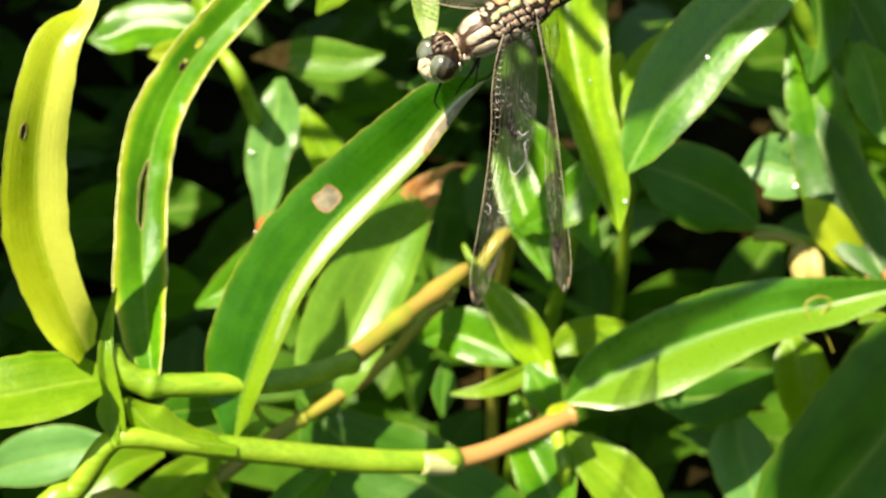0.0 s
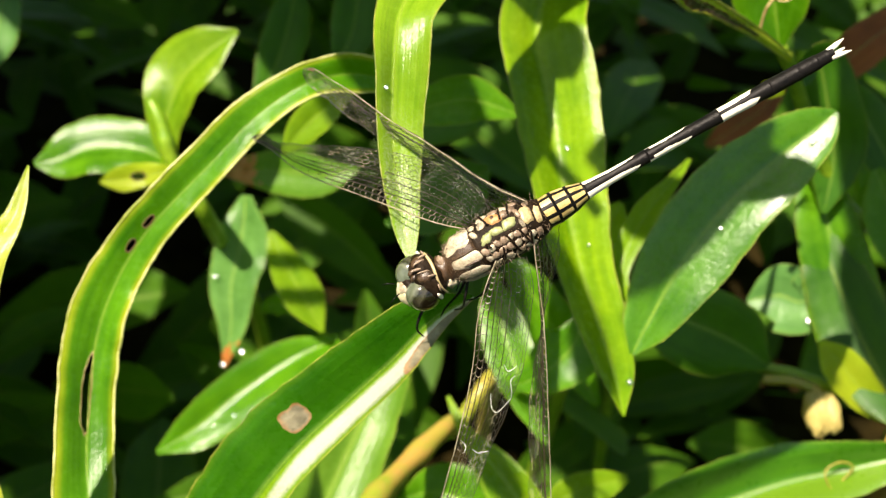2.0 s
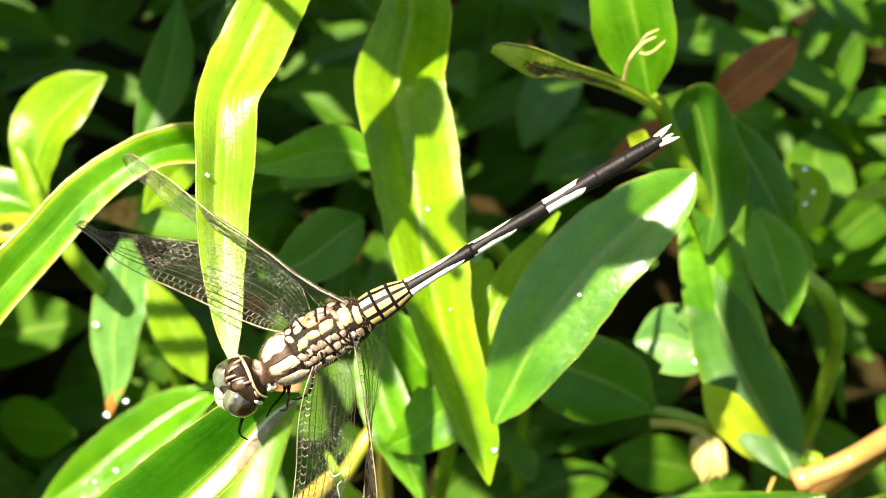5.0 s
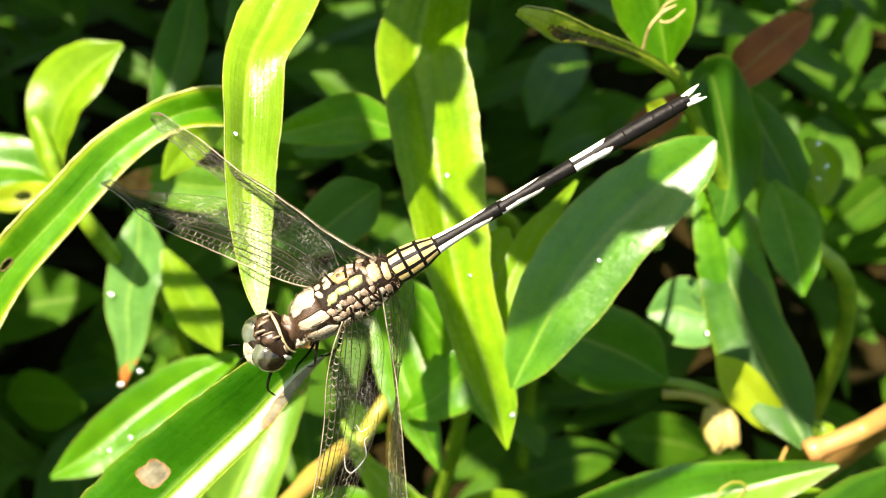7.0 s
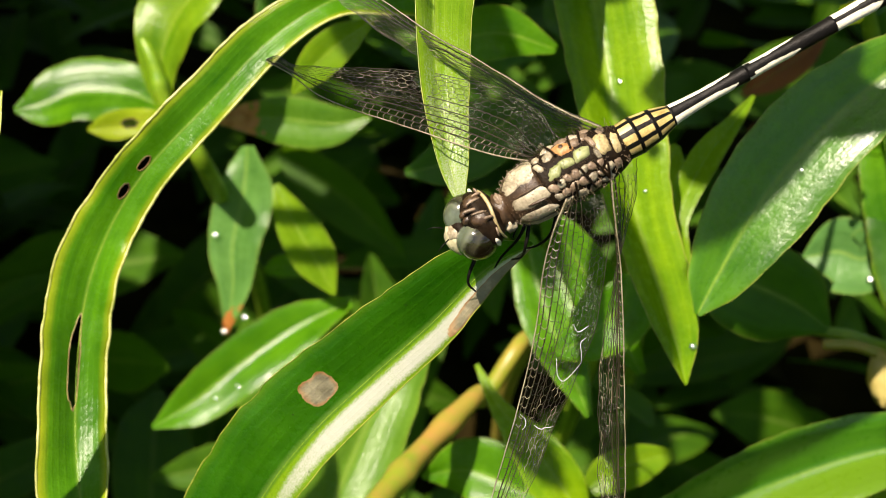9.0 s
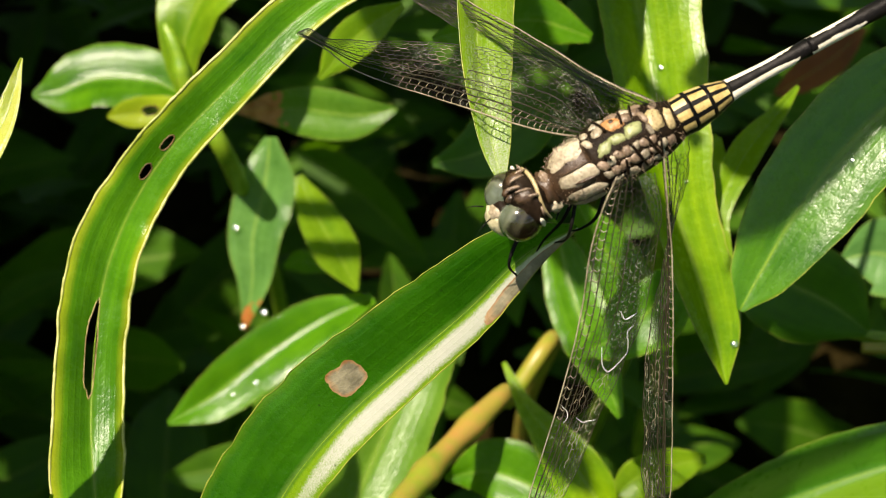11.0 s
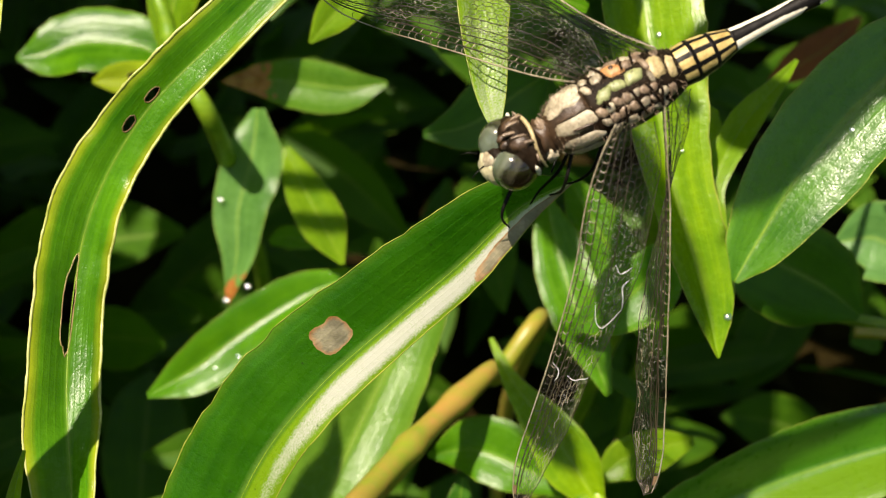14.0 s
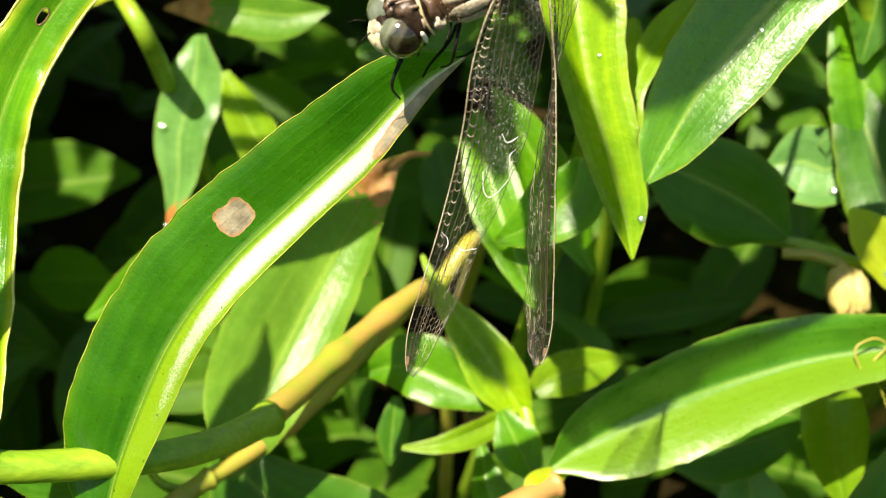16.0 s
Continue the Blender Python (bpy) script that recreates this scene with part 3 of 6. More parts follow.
leaf(perch_plant, LIME, ((-4.15, 9.87, 18.41, 0.124, 0.35, -0.79, 0.51), (-4.21, 10.14, 18.87, 0.169, 0.13, -0.84, 0.52), (-4.29, 10.45, 19.37, 0.119, 0.37, -0.69, 0.63), (-4.27, 10.85, 19.68, 0.079, 0.33, -0.59, 0.74), (-4.21, 11.21, 19.94, 0.018, 0.34, -0.59, 0.74)), fold=35, skew=0.03, wave=0.03, seed=5, label="narrow young rolled leaf")
leaf(perch_plant, LIME, ((-4.19, 10.27, 18.94, 0.162, -0.13, -0.57, 0.81), (-4.28, 10.07, 18.79, 0.147, 0.38, -0.63, 0.68), (-4.15, 9.83, 18.52, 0.024, -0.12, -0.77, 0.62)), fold=10, skew=0.08, wave=0.03, seed=6, name="sheath", rib=0)
leaf(perch_plant, LIME, ((-4.08, 10.28, 18.88, 0.056, 0.65, -0.3, 0.7), (-3.79, 10.1, 18.53, 0.254, 0.22, -0.86, 0.46), (-3.36, 10.12, 18.25, 0.181, 0.47, -0.64, 0.61), (-2.75, 10.28, 17.91, 0.136, 0.51, -0.13, 0.85)), fold=-20, skew=0.21, wave=0.03, seed=7, label="pale green leaf sheath wrapped round the stem", name="sheath", rib=0)
leaf(perch_plant, HALF_LIT, ((1.96, 12.65, 16.21, 0.091, 0.09, -0.6, 0.8), (2.4, 12.91, 16.35, 0.679, 0.12, -0.66, 0.74), (3.24, 13.28, 16.56, 0.915, 0.13, -0.71, 0.7), (4.27, 13.63, 16.75, 0.884, 0.03, -0.62, 0.78), (5.29, 13.86, 16.95, 0.732, -0.08, -0.55, 0.83), (6.19, 13.94, 17.12, 0.583, -0.14, -0.62, 0.77), (6.93, 13.98, 17.33, 0.347, -0.16, -0.72, 0.68), (7.57, 13.99, 17.51, 0.058, -0.17, -0.72, 0.67)), fold=46, skew=0.02, wave=0.05, seed=8, label="broad green leaf with a glossy base", n=48, nv=17)
leaf(perch_plant, YELLOW, ((1.69, 12.24, 16.04, 0.039, -0.13, -0.65, 0.75), (1.78, 12.4, 16.19, 0.167, 0.23, -0.48, 0.84), (2.04, 12.6, 16.14, 0.139, 0.38, -0.38, 0.84), (2.22, 12.72, 16.14, 0.04, 0.32, -0.4, 0.86)), fold=-25, skew=0.02, wave=0.02, seed=9, name="sheath", rib=0)
leaf(perch_plant, DARK, ((-2.74, 11.24, 17.72, 0.041, -0.65, -0.56, 0.51), (-3.22, 11.48, 17.37, 0.22, -0.65, -0.54, 0.53), (-3.93, 11.85, 16.88, 0.255, -0.62, -0.64, 0.45), (-4.45, 12.09, 16.54, 0.045, -0.61, -0.58, 0.53)), fold=15, skew=0.01, wave=0.06, seed=10, label="pale glossy small leaf under the stem")
stem(perch_plant, ((-0.33, 11.19, 16.48, 0.175), (-0.08, 11.31, 16.34, 0.185), (0.16, 11.41, 16.25, 0.19), (0.24, 11.46, 16.23, 0.165)), SHEATH, "sheath", "papery pale sheath at the stem joint", (), n=14, sides=16)
leaf(perch_plant, LIME, ((-2.46, 10.88, 17.76, 0.033, 0.49, -0.56, 0.66), (-2.6, 10.73, 17.74, 0.105, 0.53, -0.3, 0.79), (-2.76, 10.55, 17.84, 0.033, 0.77, -0.43, 0.47)), fold=15, skew=-0.06, wave=0.06, seed=11, rib=0)

low_shoot = thing("leafy_shoot", (-6.5, 9.5, 0), "lime-green leafy shoot growing beneath the trailing stems", "plant")
stem(low_shoot, ((-6.5, 9.5, 0, 0.15), (-5.26, 10.18, 15.4, 0.14), (-4.11, 10.93, 15.68, 0.13), (-3.51, 11.49, 15.72, 0.13), (-3.07, 12.07, 15.63, 0.13), (-2.44, 12.79, 15.55, 0.13), (-2.23, 13.02, 15.5, 0.12), (-1.75, 13.5, 15.45, 0.12), (-1.03, 14.43, 15.32, 0.11), (-0.4, 15.38, 15.34, 0.1), (0.17, 16.24, 15.28, 0.09)), STEMTAN, "stem", "pinkish-yellow jointed stem", (0.55, 0.75), n=70)
stem(low_shoot, ((-2.23, 13, 15.48, 0.06), (-2.62, 12.76, 15.51, 0.07), (-2.87, 12.69, 15.73, 0.06), (-3.04, 12.74, 16.08, 0.05)), STEM, "stem", "thin green side shoot", ())
leaf(low_shoot, TIPPED, ((-2.12, 13.15, 15.21, 0.13, 0.77, -0.59, 0.24), (-1.83, 13.75, 15.74, 0.634, 0.07, -0.66, 0.75), (-1.39, 14.58, 16.39, 0.815, 0.24, -0.62, 0.75), (-0.87, 15.58, 16.94, 0.654, 0.24, -0.54, 0.81), (-0.36, 16.48, 17.36, 0.359, 0.41, -0.57, 0.71), (0.06, 17.05, 17.57, 0.121, 0.69, -0.7, -0.17), (0.47, 17.26, 17.51, 0.035, 0.43, -0.88, -0.21)), fold=22, skew=0.19, wave=0.07, seed=12, label="green leaf with a brown dried pointed tip", n=48, nv=15)
leaf(low_shoot, LIME, ((-3.36, 11.84, 15.97, 0.063, 0.29, -0.22, 0.93), (-3.88, 11.36, 16.02, 0.356, 0.46, -0.49, 0.74), (-4.32, 10.89, 15.93, 0.391, 0.32, -0.58, 0.75), (-4.77, 10.39, 15.66, 0.08, -0.03, -0.46, 0.89)), fold=26, skew=0.16, wave=0.06, seed=13, label="yellow-green leaf with pale stripes")
leaf(low_shoot, LIME, ((-4.27, 11.72, 16.11, 0.075, 0.52, -0.64, 0.57), (-4.76, 11.41, 16.22, 0.286, 0.39, -0.55, 0.74), (-5.2, 11.06, 16.12, 0.32, 0.19, -0.55, 0.82), (-5.6, 10.56, 15.84, 0.054, 0.42, -0.67, 0.61)), fold=18, skew=-0.07, wave=0.06, seed=14)
leaf(low_shoot, YELLOW, ((-3.77, 11.78, 16.04, 0.046, 0.21, -0.27, 0.94), (-3.56, 11.37, 15.87, 0.134, -0.04, -0.39, 0.92), (-3.26, 10.96, 15.72, 0.036, 0.15, -0.26, 0.95)), fold=15, skew=-0.05, wave=0.06, seed=15)
leaf(low_shoot, GREEN, ((-1.88, 12.95, 14.21, 0.065, 0.3, -0.34, 0.89), (-2.2, 12.69, 14.22, 0.289, 0.34, -0.48, 0.8), (-2.68, 12.2, 14.1, 0.341, 0.25, -0.54, 0.8), (-3.12, 11.71, 13.84, 0.062, 0.04, -0.5, 0.87)), fold=24, skew=0.07, wave=0.06, seed=16)
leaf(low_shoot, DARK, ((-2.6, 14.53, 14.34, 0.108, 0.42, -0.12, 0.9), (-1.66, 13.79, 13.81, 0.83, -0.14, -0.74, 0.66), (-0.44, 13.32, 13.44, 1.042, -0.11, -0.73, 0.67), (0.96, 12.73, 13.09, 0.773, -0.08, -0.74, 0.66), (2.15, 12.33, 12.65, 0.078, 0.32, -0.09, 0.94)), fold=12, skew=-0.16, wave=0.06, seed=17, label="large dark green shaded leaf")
leaf(low_shoot, BLUISH, ((-5.23, 12.63, 15.17, 0.06, -0.11, -0.82, 0.57), (-6.1, 12.64, 15.02, 0.432, -0.15, -0.65, 0.75), (-6.98, 12.59, 14.8, 0.454, -0.14, -0.69, 0.71), (-7.96, 12.47, 14.5, 0.061, -0.05, -0.86, 0.51)), fold=18, skew=-0.07, wave=0.06, seed=18, label="glossy bluish leaf in shade")

hanging_plant = thing("hanging_plant", (1.5, 22, 0), "tall plant whose long leaf hangs beside the dragonfly head", "plant")
stem(hanging_plant, ((1.5, 22, 0, 0.16), (2.6, 16.93, 17.92, 0.15), (2.09, 18.26, 20.04, 0.13), (1.89, 19.3, 22.75, 0.12), (1.39, 18.38, 25.34, 0.11), (0.74, 16.55, 25.66, 0.1)), STEM, "stem", "", (0.4, 0.7))
leaf(hanging_plant, PALE, ((0.74, 16.41, 25.66, 0.062, -0.06, -0.38, 0.92), (0.49, 15.77, 25.37, 0.3, 0.38, -0.51, 0.77), (0.2, 15.11, 25.07, 0.376, 0.1, -0.5, 0.86), (-0.08, 14.55, 24.73, 0.406, -0.03, -0.43, 0.9), (-0.25, 14.07, 24.57, 0.337, 0.09, -0.47, 0.88), (-0.31, 13.47, 24.18, 0.331, 0.54, -0.46, 0.7), (-0.31, 12.92, 23.85, 0.274, 0.45, -0.46, 0.76), (-0.27, 12.46, 23.55, 0.205, 0.25, -0.49, 0.84), (-0.2, 12.04, 23.3, 0.13, 0.04, -0.47, 0.88), (-0.12, 11.7, 23.15, 0.021, -0.47, -0.46, 0.76)), fold=24, skew=0.19, wave=0.03, seed=19, label="bright lime hanging leaf with a pale tip", n=60, nv=17, rim=0.006)

# plant added out of view; its leaves are there to cast shade
added_shade_plant = thing("added_shade_plant", (-14, 60, 0), "unseen tall plant added high over the patch to cast shade", "plant")
stem(added_shade_plant, ((-14, 60, 0, 0.3), (-14, 58, 20, 0.28), (-11, 46, 38, 0.24), (-7, 28, 37, 0.18), (-4.4, 17.0, 33.6, 0.12), (-1.2, 12.2, 31.6, 0.08)), STEM, "stem", "", (0.6, 0.8))


def shade_leaf(spot, ahead, length, half, fall, seed, label=""):
    """An added, unseen leaf far up the sun's line over a spot, which it shades."""
    spot, ahead = np.array(spot), unit(np.array(ahead))
    up = np.array(SUN)
    rows = [(*(spot + up * fall + ahead * length * (f - 0.5)), half * k, *up) for f, k in ((0, 0.06), (0.2, 0.75), (0.5, 1.0), (0.8, 0.75), (1, 0.05))]
    leaf(added_shade_plant, DARK, rows, fold=10, wave=0.05, seed=seed, label=label)


shade_leaf((7.4, 12.2, 15.6), (0.8, 0.5, 0.3), 5.5, 1.3, 18.0, 76, "broad unseen leaf added to shade the patch")
shade_leaf((1.75, 18.0, 23.2), (0.1, -0.88, -0.48), 2.1, 1.0, 11.0, 77, "unseen leaf added to shade the pointed one")
shade_leaf((1.95, 16.75, 22.5), (0.3, -0.85, -0.45), 0.9, 0.34, 11.5, 92)
shade_leaf((1.84, 13.95, 20.45), (0.33, -0.66, -0.62), 2.8, 0.34, 13.0, 82)
shade_leaf((4.25, 14.50, 22.0), (0.75, -0.3, 0.55), 1.5, 0.32, 11.0, 79)
shade_leaf((3.35, 14.30, 21.75), (0.70, 0.40, 0.60), 2.9, 0.34, 11.6, 80)
shade_leaf((9.1, 19.3, 15.0), (0.3, 0.9, 0.0), 4.0, 0.8, 20.0, 83)
shade_leaf((9.9, 19.4, 15.0), (-0.2, 0.9, 0.0), 5.0, 0.9, 21.0, 84)
shade_leaf((7.4, 16.3, 17.5), (0.3, -0.8, -0.55), 3.2, 0.5, 17.0, 93)
shade_leaf((10.6, 17.2, 15.0), (0.6, 0.7, 0.0), 4.0, 0.8, 20.5, 85)
shade_leaf((4.7, 16.3, 17.6), (0.9, -0.1, -0.3), 2.8, 0.6, 17.0, 87)
shade_leaf((-2.5, 18.75, 17.2), (0.9, 0.1, 0.2), 1.6, 0.15, 16.0, 88)
shade_leaf((-2.15, 18.25, 16.8), (0.9, 0.1, 0.2), 1.6, 0.15, 16.2, 89)
shade_leaf((0.95, 14.75, 16.45), (-0.6, 0.62, 0.5), 2.0, 0.30, 18.0, 90)

pair_plant = thing("upright_plant", (5, 25, 0), "upright plant with a pair of broad glossy leaves", "plant")
stem(pair_plant, ((5, 25, 0, 0.18), (4.6, 23, 12, 0.16), (3, 19.5, 18, 0.14), (2.69, 15.4, 18.91, 0.12), (2.26, 16.48, 19.98, 0.11), (1.87, 17.59, 21.25, 0.1), (1.82, 18.92, 22.77, 0.1), (1.63, 19.89, 24.18, 0.1)), STEM, "stem", "", (0.5, 0.8))
leaf(pair_plant, FRESH, ((1.62, 19.77, 24.19, 0.086, 0.11, -0.43, 0.89), (1.75, 18.82, 23.71, 0.472, 0.13, -0.46, 0.88), (1.82, 17.99, 23.22, 0.606, 0.22, -0.5, 0.84), (1.58, 17.08, 22.71, 0.75, 0.04, -0.54, 0.82), (1.67, 16.49, 22.27, 0.76, 0.05, -0.57, 0.79), (1.76, 15.87, 21.78, 0.72, 0.06, -0.57, 0.78), (1.88, 15.2, 21.24, 0.62, 0.06, -0.58, 0.75), (2.05, 14.53, 20.63, 0.48, 0.04, -0.65, 0.75), (2.28, 13.91, 20.08, 0.42, 0.06, -0.64, 0.75), (2.45, 13.48, 19.67, 0.29, 0.08, -0.62, 0.74), (2.55, 13.1, 19.32, 0.02, 0.06, -0.67, 0.74)), fold=40, skew=0.07, wave=0.05, seed=20, label="pointed hanging leaf with yellow-green centre", n=60, nv=17, rim=0.006)
leaf(pair_plant, WET, ((2.6, 13.35, 20.2, 0.043, -0.24, -0.73, 0.64), (2.81, 13.58, 20.54, 0.355, -0.35, -0.69, 0.63), (3.23, 13.97, 21.22, 0.588, -0.19, -0.77, 0.61), (3.79, 14.36, 21.83, 0.601, -0.26, -0.68, 0.69), (4.38, 14.63, 22.3, 0.512, -0.17, -0.73, 0.67), (4.86, 14.83, 22.61, 0.315, -0.08, -0.75, 0.65), (5.09, 14.95, 22.76, 0.042, -0.11, -0.67, 0.74)), fold=25, skew=-0.0, wave=0.04, seed=21, label="broad leaf with a wet glossy half", n=48, nv=17, rim=0.004)
leaf(pair_plant, LIME, ((2.72, 14.4, 19.89, 0.093, -0.3, -0.63, 0.71), (2.65, 14.88, 20.28, 0.161, -0.16, -0.55, 0.82), (3.02, 15.48, 20.67, 0.207, -0.07, -0.47, 0.88), (3.48, 15.98, 20.94, 0.105, 0.16, -0.52, 0.84), (3.77, 16.34, 21.06, 0.027, 0.23, -0.45, 0.86)), fold=25, skew=0.04, wave=0.06, seed=22, label="narrow lime leaf")
leaf(pair_plant, LIME, ((2.48, 15.31, 20.32, 0.083, 0.2, -0.6, 0.77), (2.63, 15.62, 20.52, 0.241, -0.11, -0.47, 0.87), (2.78, 15.87, 20.66, 0.05, 0.25, -0.58, 0.78)), fold=10, skew=0.05, wave=0.06, seed=23, label="pale small leaf")
leaf(pair_plant, GREEN, ((2.28, 15.41, 18.92, 0.07, -0.09, -0.74, 0.67), (2.18, 15.14, 18.6, 0.482, -0.14, -0.77, 0.62), (1.76, 14.95, 18.23, 0.376, -0.37, -0.65, 0.66), (1.27, 14.94, 17.9, 0.045, -0.35, -0.75, 0.56)), fold=18, skew=-0.02, wave=0.06, seed=24)
leaf(pair_plant, GREEN, ((1.49, 18.05, 20.71, 0.07, -0.02, -0.77, 0.63), (0.74, 18.21, 20.88, 0.387, -0, -0.7, 0.71), (0.06, 18.15, 20.8, 0.302, -0.03, -0.9, 0.43), (-0.63, 18.14, 20.63, 0.044, -0.14, -0.8, 0.58)), fold=16, skew=0.01, wave=0.06, seed=25, label="mid-green leaf crossing behind")
leaf(pair_plant, DARK, ((1.88, 18.14, 22.03, 0.068, -0.06, -0.86, 0.5), (2.1, 18.37, 22.45, 0.253, -0.04, -0.88, 0.48), (1.76, 18.61, 22.87, 0.302, -0.01, -0.87, 0.48), (1.26, 18.85, 23.28, 0.25, -0.11, -0.81, 0.58), (0.88, 19.26, 23.6, 0.042, -0.21, -0.71, 0.68)), fold=18, skew=0.0, wave=0.06, seed=26)
leaf(pair_plant, DARK, ((1.04, 17.99, 19.72, 0.076, 0.08, -0.83, 0.55), (0.67, 17.83, 19.53, 0.491, -0.15, -0.8, 0.58), (0.03, 17.7, 19.07, 0.402, -0.21, -0.77, 0.61), (-0.62, 17.68, 18.89, 0.048, -0.11, -0.86, 0.49)), fold=16, skew=-0.04, wave=0.06, seed=27)

node_shoot = thing("leafy_shoot", (2.5, 16.5, 0), "young shoot with small pointed leaves near the stem", "plant")
stem(node_shoot, ((2.5, 16.5, 0, 0.14), (2.5, 15.8, 8, 0.13), (2.08, 12.67, 14.1, 0.12), (1.91, 13.1, 15.05, 0.12), (1.83, 13.87, 15.62, 0.1), (1.53, 14.79, 16.07, 0.08)), STEM, "stem", "", (0.7,))
leaf(node_shoot, GREEN, ((1.53, 14.24, 15.44, 0.067, -0.31, -0.8, 0.52), (0.75, 14.62, 15.55, 0.469, -0.23, -0.61, 0.76), (0.16, 14.88, 15.54, 0.443, -0.31, -0.57, 0.76), (-0.46, 14.96, 15.31, 0.035, -0.25, -0.88, 0.4)), fold=22, skew=-0.12, wave=0.06, seed=28, label="small green pointed leaf")
leaf(node_shoot, FRESH, ((1.83, 13.84, 15.58, 0.086, 0.06, -0.72, 0.69), (1.45, 14.25, 16.05, 0.417, -0.11, -0.74, 0.67), (1.07, 14.67, 16.38, 0.334, -0.08, -0.66, 0.75), (0.64, 15.1, 16.71, 0.141, -0.19, -0.64, 0.75), (0.35, 15.63, 17, 0.033, -0.07, -0.52, 0.85)), fold=26, skew=0.05, wave=0.06, seed=29, label="green and yellow folded young leaf")
leaf(node_shoot, LIME, ((1.63, 13.92, 15.83, 0.054, -0, -0.47, 0.88), (1.2, 13.68, 15.7, 0.193, 0.23, -0.79, 0.56), (0.62, 13.47, 15.6, 0.128, 0, -0.51, 0.86), (0.13, 13.44, 15.56, 0.032, -0.04, -0.52, 0.85)), fold=24, skew=0.09, wave=0.06, seed=30, label="small curled leaf with sunlit underside")
leaf(node_shoot, LIME, ((1.9, 14.55, 15.34, 0.064, -0.21, -0.56, 0.8), (2.25, 14.74, 15.56, 0.31, 0.05, -0.67, 0.74), (2.76, 14.91, 15.61, 0.291, 0.16, -0.69, 0.71), (3.27, 15.05, 15.62, 0.064, 0.12, -0.51, 0.85)), fold=16, skew=-0.06, wave=0.06, seed=31, label="rounded lime leaf")
leaf(node_shoot, GREEN, ((1.9, 13.16, 15.27, 0.08, -0.03, -0.76, 0.65), (1.66, 13.47, 15.62, 0.342, -0.07, -0.7, 0.71), (1.44, 13.82, 15.87, 0.081, -0.12, -0.62, 0.77)), fold=20, skew=0.0, wave=0.06, seed=32)
leaf(node_shoot, GREEN, ((1.25, 14.03, 14.88, 0.068, -0.31, -0.44, 0.84), (1.37, 13.38, 14.59, 0.325, -0.08, -0.45, 0.89), (1.73, 12.67, 14.25, 0.575, -0.1, -0.55, 0.83), (2.09, 11.98, 13.77, 0.054, -0.28, -0.64, 0.71)), fold=26, skew=0.1, wave=0.06, seed=33, label="green leaf with pale margin")
leaf(node_shoot, LIME, ((2.05, 13.04, 14.98, 0.102, -0.09, -0.66, 0.74), (2.6, 12.66, 14.71, 0.444, -0.03, -0.62, 0.78), (3.15, 12.23, 14.37, 0.508, -0.14, -0.73, 0.66), (3.88, 11.49, 13.68, 0.05, -0.07, -0.71, 0.7)), fold=22, skew=-0.0, wave=0.06, seed=34)
leaf(node_shoot, GREEN, ((2.76, 15.62, 16.73, 0.066, 0.06, -0.85, 0.52), (2.24, 16.09, 17.56, 0.397, -0.11, -0.88, 0.47), (1.74, 16.57, 18.25, 0.385, -0.1, -0.82, 0.56), (1.27, 17.07, 18.82, 0.04, -0.02, -0.76, 0.65)), fold=18, skew=0.04, wave=0.06, seed=35, label="green leaf behind the lower wings")
leaf(node_shoot, GREEN, ((1.8, 14.45, 17.2, 0.05, -0.05, -0.8, 0.58), (1.55, 15.02, 17.6, 0.30, -0.08, -0.8, 0.58), (1.3, 15.6, 18.0, 0.40, -0.1, -0.78, 0.6), (1.12, 16.2, 18.4, 0.30, -0.1, -0.78, 0.6), (1.02, 16.7, 18.7, 0.03, -0.1, -0.78, 0.6)), fold=20, wave=0.06, seed=91, label="green leaf seen through the lower wings")
leaf(node_shoot, DARK, ((0.06, 15.13, 14.61, 0.065, -0.12, -0.74, 0.66), (0.01, 14.79, 14.22, 0.247, 0.04, -0.76, 0.65), (-0.02, 14.46, 13.84, 0.032, -0.12, -0.74, 0.66)), fold=15, skew=0.03, wave=0.06, seed=36)

right_plant = thing("flowering_plant", (10.5, 21, 0), "shaded plant with pale buds and broad leaves", "plant")
stem(right_plant, ((10.5, 21, 0, 0.2), (9.6, 19.6, 9, 0.18), (8.06, 15.29, 16.41, 0.16), (7.51, 15.56, 16.57, 0.12), (6.41, 16.09, 16.71, 0.1), (5.66, 16.39, 16.73, 0.09), (5.1, 16.58, 16.64, 0.07)), STEM, "stem", "", (0.5, 0.75))
stem(right_plant, ((10.4, 21, 6, 0.2), (9.53, 15.25, 17.61, 0.17), (8.2, 14.75, 17.32, 0.16), (7.36, 14.56, 17.09, 0.15)), STEMRED, "stem", "reddish side stem", (0.95,))
stem(right_plant, ((10.5, 21, 5, 0.16), (8.96, 17.47, 17.11, 0.15), (7.02, 17.94, 18.83, 0.13), (6.2, 18, 20.1, 0.12), (5.54, 17.88, 21.48, 0.11), (5.12, 17.47, 22.22, 0.09)), STEM, "stem", "upright green stem", (0.6, 0.9))
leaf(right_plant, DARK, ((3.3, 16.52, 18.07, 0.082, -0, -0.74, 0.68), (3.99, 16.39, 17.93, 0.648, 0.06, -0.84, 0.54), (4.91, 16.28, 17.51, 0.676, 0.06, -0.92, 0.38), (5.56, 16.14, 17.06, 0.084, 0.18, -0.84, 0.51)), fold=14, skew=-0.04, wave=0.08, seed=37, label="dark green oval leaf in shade")
